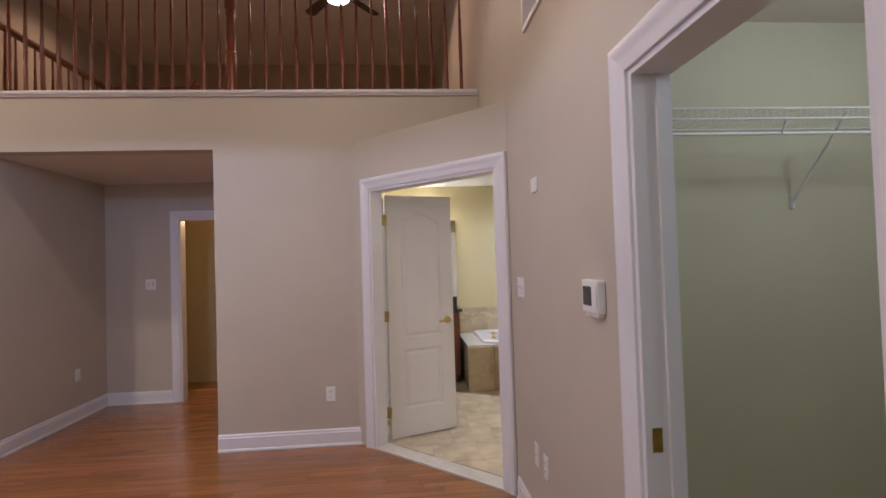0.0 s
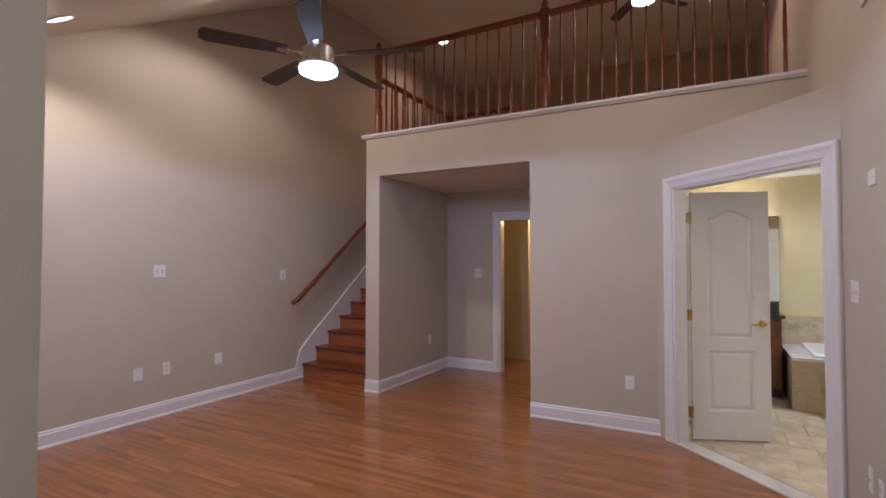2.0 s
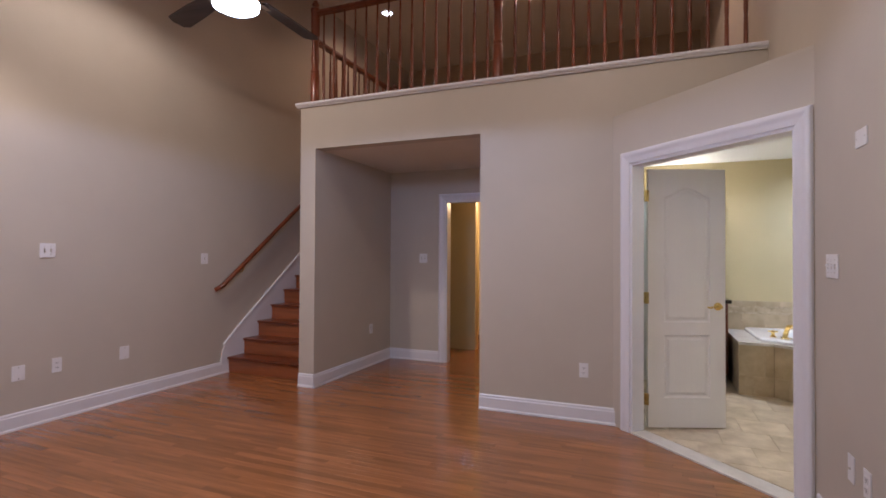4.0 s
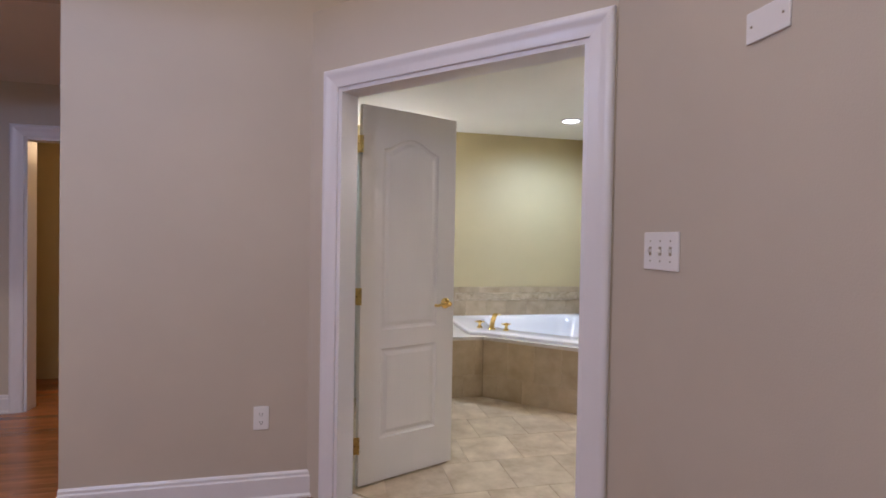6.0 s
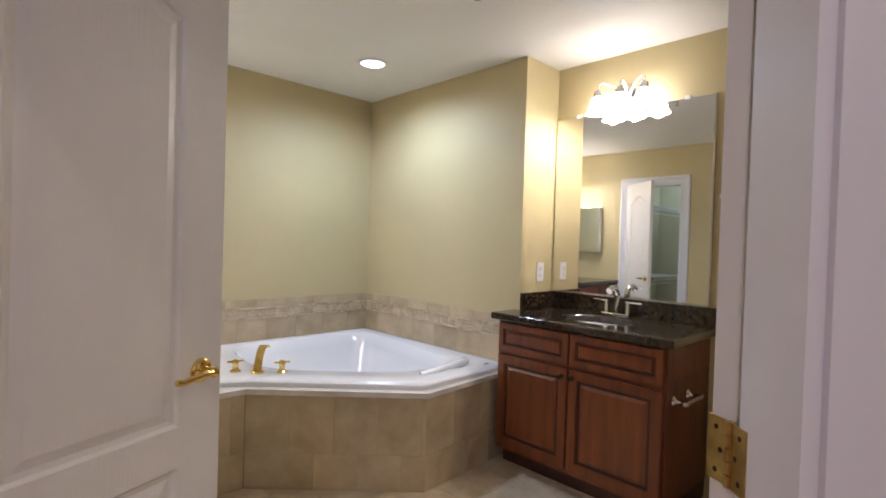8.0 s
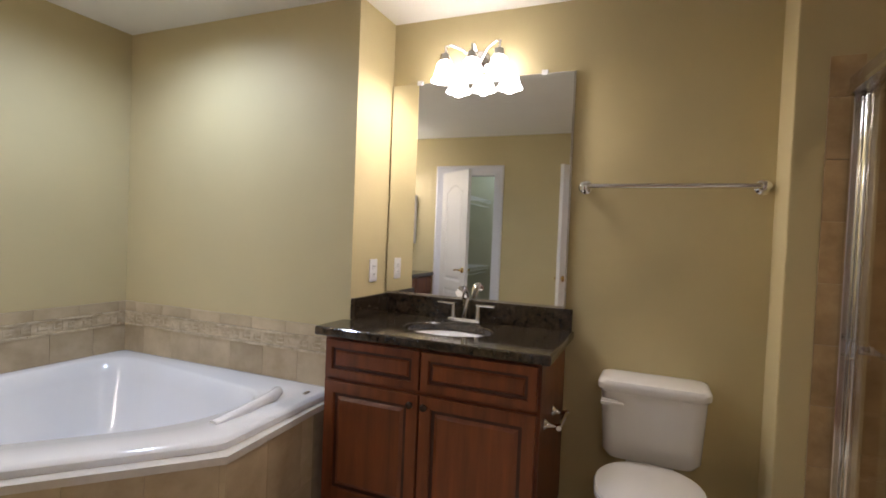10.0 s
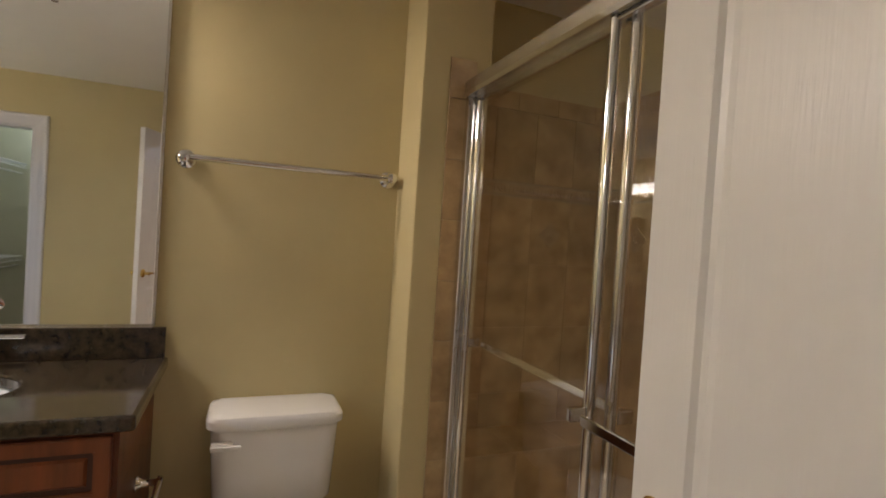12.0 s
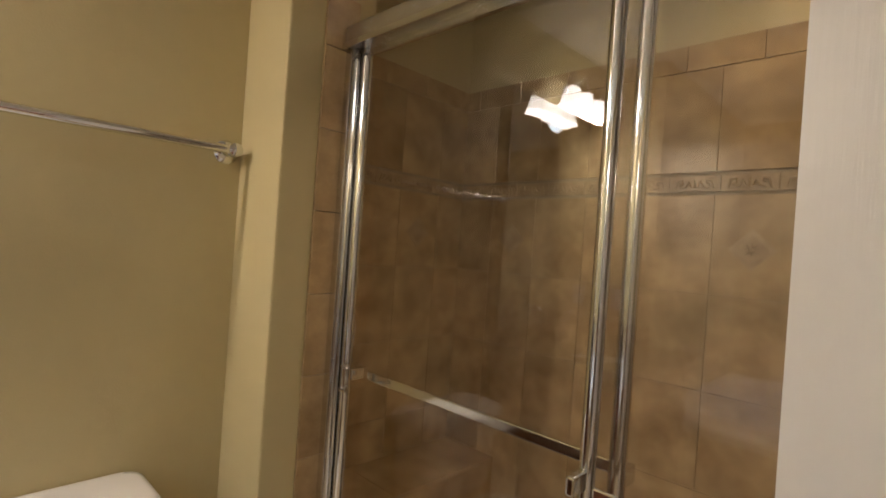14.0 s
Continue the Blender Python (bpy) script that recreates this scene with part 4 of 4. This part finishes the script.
for a, b, s in ((V0 + 0.012, mid - 0.004, 1), (mid + 0.004, V1 - 0.012, -1)):
    d = raised_front(vanity, "door", a, b, 0.125, 0.655, VX - 0.021)
    ky = (b - 0.028) if s == 1 else (a + 0.028)
    bm = bmesh.new()
    lathe(bm, [(0.006, 0), (0.006, 0.014), (0.015, 0.02), (0.015, 0.027), (0.006, 0.032)], (VX - 0.0205, ky, 0.615), 14, pose(0, 0, 0, 0, -90))
    part("knob", bm, BRONZE, d, "dark bronze knob", True)
    raised_front(vanity, "drawer_front", a, b, 0.672, 0.838, VX - 0.021)
holder = tagged(thing("paper_holder", pose(0, 0, 0), "chrome toilet paper holder on the cabinet side", "paper holder"))
for px in (2.51, 2.68):
    bm = bmesh.new()
    lathe(bm, [(0.022, 0), (0.022, 0.006), (0.014, 0.014), (0.010, 0.022), (0.010, 0.055), (0.014, 0.06), (0.014, 0.07), (0.004, 0.073)], (px, V0, 0.60), 16, pose(0, 0, 0, 90))
    part("post", bm, CHROME, holder, smooth=True)
part("bar", made(tube, [(2.49, V0 - 0.063, 0.60), (2.70, V0 - 0.063, 0.60)], 0.010, 14), CHROME, holder, smooth=True)

SINK = (2.69, 4.45)
counter = thing("vanity_countertop", pose(0, 0, 0), "polished dark granite countertop with an oval sink cutout", "countertop")
bm = bmesh.new()
outer = [(2.405, 3.928), (2.983, 3.928), (2.983, 4.947), (2.633, 4.947), (2.633, 4.985), (2.405, 4.985)]
N = 40
ell = [(SINK[0] + 0.155 * math.cos(2 * math.pi * k / N), SINK[1] + 0.205 * math.sin(2 * math.pi * k / N)) for k in range(N)]
for z in (0.892, 0.852):
    vo = [bm.verts.new((x, y, z)) for x, y in outer]
    ve = [bm.verts.new((x, y, z)) for x, y in ell]
    bmesh.ops.triangle_fill(bm, use_beauty=True, edges=[bm.edges.new((l[i], l[(i + 1) % len(l)])) for l in (vo, ve) for i in range(len(l))])
bm.verts.ensure_lookup_table()
no = len(outer)
for base, n in ((0, no), (no, N)):
    for i in range(n):
        a, b = base + i, base + (i + 1) % n
        bm.faces.new((bm.verts[a], bm.verts[b], bm.verts[b + no + N], bm.verts[a + no + N]))
slab = part("slab", bm, GRANITE, counter)
bv = slab.modifiers.new("edge", "BEVEL")
bv.width, bv.segments, bv.limit_method, bv.angle_limit = 0.009, 3, "ANGLE", radians(60)
part("backsplash", boxes((2.962, 2.984, 3.938, 4.927, 0.892, 0.995), bevel=0.003), GRANITE, counter)
part("side_splash", boxes((2.637, 2.984, 4.927, 4.948, 0.892, 0.995), bevel=0.003), GRANITE, counter)
bm = bmesh.new()
rings = []
for s, z in ((1.04, 0.851), (1.0, 0.851), (0.96, 0.82), (0.80, 0.755), (0.5, 0.72), (0.12, 0.712)):
    rings.append([bm.verts.new((SINK[0] + 0.155 * s * math.cos(2 * math.pi * k / N), SINK[1] + 0.205 * s * math.sin(2 * math.pi * k / N), z)) for k in range(N)])
for a, b in zip(rings, rings[1:]):
    for i in range(N):
        bm.faces.new((a[i], a[(i + 1) % N], b[(i + 1) % N], b[i]))
bm.faces.new(rings[-1])
tagged(part("sink", bm, PORCELAIN, None, "", True), "white oval undermount porcelain sink in the granite", "sink")
tap = thing("basin_faucet", pose(2.905, 4.45, 0.892), "chrome centerset faucet with two flat levers", "faucet")
part("base", boxes((-0.026, 0.026, -0.085, 0.085, 0, 0.022), bevel=0.006), CHROME, tap)
bm = bmesh.new()
tube(bm, [(0, 0, 0.02), (0, 0, 0.125), (-0.008, 0, 0.150), (-0.030, 0, 0.166), (-0.065, 0, 0.168), (-0.100, 0, 0.152)], 0.0185, 16)
part("spout", bm, CHROME, tap, smooth=True)
for s in (-1, 1):
    h = part("handle", made(rod, (0, s * 0.065, 0.02), (0, s * 0.065, 0.085), 0.016, 0.012, 14), CHROME, tap, smooth=True)
    part("lever", boxes((-0.012, 0.012, min(s * 0.055, s * 0.15), max(s * 0.055, s * 0.15), 0.085, 0.094), bevel=0.003), CHROME, h)

glass = thing("vanity_mirror", pose(2.985, 4.45, 1.0), "large frameless wall mirror above the granite vanity top", "mirror")
part("glass", boxes((-0.016, -0.010, -0.470, 0.490, 0.0, 1.115), bevel=0.003), MIRROR, glass)
part("backing", boxes((-0.0098, -0.0005, -0.465, 0.485, 0.004, 1.11)), DARK, glass)
part("bottom_channel", boxes((-0.020, 0, -0.472, 0.492, -0.006, 0.006)), SATIN, glass)
part("edge_strip", boxes((-0.017, -0.0005, -0.478, -0.470, 0.0, 1.115)), SATIN, glass)
for y in (-0.33, 0.33):
    part("clip", boxes((-0.022, 0, y - 0.015, y + 0.015, 1.106, 1.130), bevel=0.003), PLASTIC, glass)

sconce = thing("vanity_light", pose(2.985, 4.46, 2.165), "three-shade chrome vanity light with lit glass bells", "wall lamp")
bm = bmesh.new()
lathe(bm, [(0.065, 0), (0.065, 0.008), (0.05, 0.022), (0.02, 0.032)], (0, 0, 0.03), 24, pose(0, 0, 0, 0, -90))
part("back_plate", bm, CHROME, sconce, smooth=True)
for dy in (-0.14, 0.0, 0.14):
    arm = part("arm", made(tube, [(-0.03, dy * 0.12, 0.03), (-0.06, dy * 0.45, 0.085), (-0.09, dy * 0.85, 0.105), (-0.112, dy, 0.09), (-0.115, dy, 0.055)], 0.007), CHROME, sconce, smooth=True)
    part("socket", made(lathe, [(0.012, 0.06), (0.026, 0.05), (0.028, 0.02), (0.022, 0.012)], (-0.115, dy, 0), 16), CHROME, arm, smooth=True)
    part("shade", made(lathe, [(0.024, 0.02), (0.038, 0.005), (0.046, -0.03), (0.054, -0.06), (0.068, -0.08), (0.065, -0.08), (0.05, -0.06), (0.03, -0.02)], (-0.115, dy, 0), 24), BULB_GLOW, sconce, "lit frosted glass bell shade", True)

copy_thing(sconce, pose(0.46, 6.559, 2.12, 0, 0, 90))["label"] = "lit three-shade vanity light above the small vanity"

# second vanity and cabinet mirror by the linen closet
van2 = thing("small_vanity", pose(0, 0, 0), "dark cherry vanity cabinet with a black granite top", "cabinet")
part("body", boxes((0.002, 0.87, 6.0, 6.556, 0.10, 0.85), bevel=0.002), CABINET, van2)
# same near-black brown below the cabinet body
part("toe_kick", boxes((0.002, 0.86, 6.06, 6.556, 0, 0.10)), DARK_BROWN, van2)
for x in (0.015, 0.445):
    part("door", boxes((x, x + 0.41, 5.98, 5.999, 0.13, 0.65), bevel=0.004), CABINET, van2)
    part("drawer_front", boxes((x, x + 0.41, 5.98, 5.999, 0.67, 0.835), bevel=0.004), CABINET, van2)
part("countertop", boxes((0.002, 0.90, 5.955, 6.556, 0.852, 0.892), bevel=0.006), GRANITE, van2, "black granite top")
part("backsplash", boxes((0.002, 0.90, 6.536, 6.556, 0.893, 0.995), bevel=0.002), GRANITE, van2)
small_glass = thing("small_vanity_mirror", pose(0.45, 6.56, 1.0), "frameless wall mirror above the small dark vanity", "mirror")
part("backing", boxes((-0.435, 0.455, -0.008, -0.0005, 0.0, 0.99)), DARK, small_glass)
part("glass", boxes((-0.44, 0.46, -0.014, -0.0082, 0.0, 1.0), bevel=0.002), MIRROR, small_glass)
cab = thing("medicine_cabinet", pose(0.0, 6.38, 1.50), "mirrored medicine cabinet on the tan wall", "medicine cabinet")
part("case", boxes((0.0, 0.06, -0.165, 0.165, -0.28, 0.28), bevel=0.003), WHITE, cab)
part("mirror_door", boxes((0.061, 0.066, -0.163, 0.163, -0.278, 0.278), bevel=0.002), MIRROR, cab)

# ---------------------------------------------------------------- towel bar and toilet
bar = thing("towel_bar", pose(2.985, 3.552, 1.571), "chrome towel bar on round posts on the tan wall", "towel bar")
part("bar", made(rod, (-0.062, -0.35, 0), (-0.062, 0.35, 0), 0.0115, seg=14), CHROME, bar, smooth=True)
for y in (-0.355, 0.355):
    bm = bmesh.new()
    lathe(bm, [(0.033, 0), (0.033, 0.006), (0.026, 0.014), (0.016, 0.02), (0.013, 0.045), (0.018, 0.052), (0.018, 0.075), (0.006, 0.08)], (0, y, 0), 22, pose(0, 0, 0, 0, -90))
    part("post", bm, CHROME, bar, smooth=True)


def rounded(x0, x1, y0, y1, r, seg=5):
    return smooth_loop([(x0, y0), (x1, y0), (x1, y1), (x0, y1)], r, seg)


def skin(bm, loops, cap0=True, cap1=True):
    rings = [[bm.verts.new((x, y, z)) for x, y in pts] for pts, z in loops]
    for a, b in zip(rings, rings[1:]):
        for i in range(len(a)):
            bm.faces.new((a[i], a[(i + 1) % len(a)], b[(i + 1) % len(a)], b[i]))
    if cap0:
        bm.faces.new(rings[0][::-1])
    if cap1:
        bm.faces.new(rings[-1])


toilet = thing("toilet", pose(2.985, 3.575, -0.006), "white porcelain toilet with its lid closed", "toilet")
bm = bmesh.new()
skin(bm, [(rounded(-0.19, -0.02, -0.17, 0.17, 0.05), 0.415), (rounded(-0.205, -0.015, -0.192, 0.192, 0.05), 0.445), (rounded(-0.215, -0.012, -0.205, 0.205, 0.05), 0.70)])
part("tank", bm, PORCELAIN, toilet, smooth=True)
bm = bmesh.new()
skin(bm, [(rounded(-0.222, -0.008, -0.209, 0.209, 0.05), 0.701), (rounded(-0.230, -0.004, -0.218, 0.218, 0.05), 0.712), (rounded(-0.230, -0.004, -0.218, 0.218, 0.05), 0.735), (rounded(-0.222, -0.010, -0.211, 0.211, 0.05), 0.746), (rounded(-0.19, -0.03, -0.20, 0.20, 0.05), 0.750)])
part("tank_lid", bm, PORCELAIN, toilet, smooth=True)
bm = bmesh.new()
box(bm, -0.235, -0.2155, 0.135, 0.20, 0.645, 0.672, bevel=0.006)
box(bm, -0.25, -0.2352, 0.11, 0.20, 0.652, 0.666, bevel=0.004)
part("flush_lever", bm, PORCELAIN, toilet)


def egg(s, z, x0=-0.24, x1=-0.70, w=0.19, seg=36):
    cx, pts = -0.43, []
    for k in range(seg):
        a = 2 * math.pi * k / seg
        c = math.cos(a)
        pts.append((cx + s * c * (0.20 if c > 0 else 0.27), s * w * math.sin(a)))
    return pts, z


bm = bmesh.new()
skin(bm, [egg(0.62, 0.0), egg(0.60, 0.05), egg(0.62, 0.15), egg(0.85, 0.30), egg(0.98, 0.37), egg(1.0, 0.395)])
part("bowl", bm, PORCELAIN, toilet, smooth=True)
part("bowl_neck", boxes((-0.30, -0.03, -0.10, 0.10, 0.0, 0.398), bevel=0.03), PORCELAIN, toilet)
bm = bmesh.new()
skin(bm, [egg(1.02, 0.397), egg(1.03, 0.405), egg(1.02, 0.415)])
part("seat", bm, PORCELAIN, toilet, smooth=True)
bm = bmesh.new()
skin(bm, [egg(1.01, 0.4165), egg(1.025, 0.424), egg(1.0, 0.434), egg(0.8, 0.440)])
part("seat_lid", bm, PORCELAIN, toilet, smooth=True)

# ---------------------------------------------------------------- shower
shower = thing("shower_enclosure", pose(0, 0, 0), "chrome framed sliding glass shower doors", "shower door")
SY, SX0, SX1, ST = 2.965, 1.01, 2.746, 1.928
part("curb", boxes((SX0, SX1, SY - 0.06, SY + 0.06, 0, 0.10), bevel=0.008), SHOWER_TILE, shower, "tiled shower curb")
part("header", boxes((SX0, SX1 - 0.009, SY - 0.032, SY + 0.034, ST - 0.058, ST), bevel=0.006), SATIN, shower)
part("header_lip", boxes((SX0, SX1 - 0.009, SY + 0.0345, SY + 0.039, ST - 0.062, ST - 0.046)), CHROME, shower)
part("bottom_track", boxes((SX0, SX1, SY - 0.028, SY + 0.028, 0.101, 0.125), bevel=0.003), SATIN, shower)
for x in (SX1 - 0.034, SX0):
    part("wall_jamb", boxes((x, x + 0.034, SY - 0.024, SY + 0.024, 0.125, ST - 0.058), bevel=0.005), CHROME, shower)
for x0, x1, y in ((1.908, 2.706, SY - 0.015), (1.050, 1.974, SY + 0.015)):
    d = part("sliding_panel", boxes((x0 + 0.014, x1 - 0.014, y - 0.003, y + 0.003, 0.14, ST - 0.07)), GLASS, shower, "clear glass sliding panel")
    d.visible_shadow = False
    for x in (x0, x1 - 0.028):
        bm = bmesh.new()
        rod(bm, (x + 0.014, y, 0.13), (x + 0.014, y, ST - 0.06), 0.0145, seg=16)
        part("stile", bm, CHROME, d, smooth=True)
    for z in (0.13, ST - 0.075):
        part("rail", boxes((x0 + 0.02, x1 - 0.02, y - 0.008, y + 0.008, z, z + 0.018)), CHROME, d)
    zb = 0.985
    yr = y + 0.05 if y > SY else y - 0.05
    part("towel_rail", boxes((x0 + 0.012, x1 - 0.05, yr - 0.004, yr + 0.004, zb - 0.012, zb + 0.012), bevel=0.003), CHROME, d)
    for x in (x0 + 0.014, x1 - 0.014):
        ya = (y + 0.014, y + 0.058) if y > SY else (y - 0.058, y - 0.014)
        part("bracket", boxes((x - 0.008, x + 0.008, *ya, zb - 0.016, zb + 0.016), bevel=0.004), CHROME, d)
    hx, hs = (x1 - 0.03, -1) if y < SY else (x0 + 0.03, 1)
    part("pull_handle", made(tube, [(hx, y + 0.004, zb + 0.032), (hx, y + 0.03, zb + 0.032), (hx + hs * 0.03, y + 0.032, zb + 0.030), (hx + hs * 0.03, y + 0.032, zb - 0.030), (hx, y + 0.03, zb - 0.032), (hx, y + 0.004, zb - 0.032)], 0.004, 8), CHROME, d, smooth=True)

bench = thing("shower_bench", pose(0, 0, 0), "tiled seat built into the shower end", "bench")
part("core", boxes((2.83, 3.10, 2.088, 2.885, 0.0, 0.488)), GROUT, bench)
tiles(bench, grid(0, 0.28, 0, 0.795, 0.28, 0.265), 0.012, pose(2.82, 2.088, 0.488), SHOWER_TILE)
tiles(bench, grid(0, 0.795, 0, 0.488, 0.265, 0.244), 0.010, pose(2.83, 2.884, 0, 90, 0, -90), SHOWER_TILE)


def diamond(parent, m):
    bm = bmesh.new()
    prism(bm, [(-0.062, 0), (0, -0.062), (0.062, 0), (0, 0.062)], 0.010, 0.0125)
    d = part("diamond_inset", bm, SHOWER_LISTELLO, parent, "carved diamond tile")
    d.matrix_world = m
    bm = bmesh.new()
    prism(bm, [(-0.045, 0), (0, -0.045), (0.045, 0), (0, 0.045)], 0.0126, 0.0145)
    for k in range(8):
        a = k * math.pi / 4
        rod(bm, (0.006 * math.cos(a), 0.006 * math.sin(a), 0.0155), (0.022 * math.cos(a), 0.022 * math.sin(a), 0.0150), 0.004, 0.002, 6)
    e = part("diamond_relief", bm, SHOWER_LISTELLO, d)
    e.matrix_world = m


shower_side = setting("wall_shower_side", boxes((3.094, 3.112, 2.085, 2.89, 0, 2.05)), GROUT, "brown travertine tiled shower side wall", "wall")
shower_rear = setting("wall_shower_rear", boxes((1.005, 3.112, 2.068, 2.085, 0, 2.05)), GROUT, "brown travertine tiled shower back wall", "wall")
for parent, m, L, first in ((shower_rear, pose(3.10, 2.078, 0, 90, 0, 180), 2.09, 0.03), (shower_side, pose(3.101, 2.888, 0, 90, 0, -90), 0.80, 0.0)):
    for v0, v1 in ((0.0, 0.05), (0.05, 0.355), (0.355, 0.66), (0.66, 0.965), (0.965, 1.262), (1.262, 1.569), (1.64, 1.965)):
        tiles(parent, grid(0, L, v0, v1, 0.216, v1 - v0, first, 0.0), 0.010, m, SHOWER_TILE)
    tiles(parent, grid(0, L, 1.965, 2.05, 0.216, 0.085, first + 0.108), 0.012, m, SHOWER_TILE, name="bullnose_tile")
    tiles(parent, grid(0, L, 1.579, 1.630, 0.152, 0.051), 0.010, m, SHOWER_LISTELLO, name="border_tile")
    for v in (1.569, 1.630):
        tiles(parent, grid(0, L, v, v + 0.010, 0.30, 0.010), 0.015, m, SHOWER_LISTELLO, name="pencil_tile", gap=0.001)
    bm = bmesh.new()
    k = 0.02
    while k < L - 0.14:
        for way, x in ((1, k), (-1, k + 0.112)):
            tube(bm, [(x, 1.590, 0.010), (x + way * 0.006, 1.614, 0.012), (x + way * 0.020, 1.617, 0.012), (x + way * 0.022, 1.604, 0.012), (x + way * 0.012, 1.600, 0.012)], 0.0035, 5)
            tube(bm, [(x + way * 0.014, 1.590, 0.011), (x + way * 0.030, 1.594, 0.012), (x + way * 0.040, 1.612, 0.012), (x + way * 0.046, 1.596, 0.011)], 0.0035, 5)
        rod(bm, (k + 0.056, 1.590, 0.012), (k + 0.056, 1.618, 0.012), 0.006, 0.002, 6)
        k += 0.152
    rel = tagged(part("border_relief", bm, SHOWER_LISTELLO, parent), kind="stuff")
    rel.matrix_world = m
    for u in ((0.294, 1.158, 2.022) if parent is shower_rear else (0.54,)):
        diamond(parent, m @ pose(u, 1.405, 0))

# tile strip on the pilaster
tiles(pilaster, grid(0, 0.105, 0.10, 2.01, 0.105, 0.2205), 0.009, pose(2.748, 3.055, 0, 90, 0, -90), SHOWER_TILE)

# ---------------------------------------------------------------- bathroom floor tiles
T = 0.35


def in_bath(x, y):
    return 0.02 < x < 2.97 and 3.06 < y < 6.5 and x + y > 4.20 + T * 0.55


cells, edge = [], []
for i in range(-1, 10):
    for j in range(0, 13):
        u = i * T + (0.175 if j % 2 else 0) + 0.05
        v = 2.98 + j * T
        if in_bath(u + T / 2, v + T / 2):
            cells.append((u, u + T, v, v + T))
tiles(bath_floor, cells, 0.006, pose(0, 0, -0.0045), FLOOR_TILE, bevel=0.002)
bm = bmesh.new()
prism(bm, [(1.02, 3.19), (1.02, 3.06), (1.6, 3.06), (1.0, 3.66), (0.33, 4.33), (0.03, 4.6), (0.03, 4.18)], -0.0045, -0.0005)
part("border_tile", bm, FLOOR_TILE, bath_floor)

# ---------------------------------------------------------------- oak strip floor
W = 0.0572
rng = random.Random(4)
near, rest = [], []
y = -2.09
row = 0
while y < 8.1:
    x0, x1 = (XL, -0.25 if y > 3.95 else XR) if y < 4.10 else ((XL, -0.30) if y < 4.163 else (-3.079, -1.3))
    if y < YB:
        x0 = -0.74
    if YF - W < y < 4.34:
        spans = ((XL, -3.263), (-3.079, -1.3))
    elif 3.1 < y < 4.163:
        spans = ((XL, min(XR, 3.988 - y)),)
    elif y >= 5.8:
        spans = ((-2.9, -1.25),) if y > 5.92 else ((-2.26, -1.42),)
    else:
        spans = ((x0, x1),)
    for a, b in spans:
        x = a - rng.uniform(0, 0.9)
        while x < b:
            n = x + rng.choice((0.45, 0.6, 0.8, 1.0, 1.25))
            lo, hi = max(x, a), min(n, b)
            if hi - lo > 0.03:
                cell = (round(lo, 2), round(hi, 2), y, y + W)
                (near if 0.9 < y < 4.3 and -2.9 < (lo + hi) / 2 < 0.9 and len(near) < 300 else rest).append(cell)
            x = n
    y += W
    row += 1
tiles(floor_bed, near, 0.012, pose(0, 0, -0.012), OAK, bevel=0.0007, name="plank", gap=0.0004)
verts, faces = [], []
for a, b, c, d in rest:
    k = len(verts)
    g, e = 0.0002, 0.0007
    for i, z in ((g, -0.012), (g, -0.0007), (g + e, 0.0)):
        verts += [(a + i, c + i, z), (b - i, c + i, z), (b - i, d - i, z), (a + i, d - i, z)]
    faces += [(k + 8, k + 9, k + 10, k + 11)] + [(k + r * 4 + s, k + r * 4 + (s + 1) % 4, k + r * 4 + 4 + (s + 1) % 4, k + r * 4 + 4 + s) for r in (0, 1) for s in range(4)]
OAK_REST = OAK.copy()
OAK_REST.name = "red oak plank joined"
nt = OAK_REST.node_tree
geo = nt.nodes.new("ShaderNodeNewGeometry")
for l in list(nt.links):
    if l.from_node.type == "OBJECT_INFO":
        nt.links.new(geo.outputs["Random Per Island"], l.to_socket)
me = bpy.data.meshes.new("planks")
me.from_pydata(verts, [], faces)
me.materials.append(OAK_REST)
p = new("planks", me)
p.parent = floor_bed
tagged(p, kind="stuff")
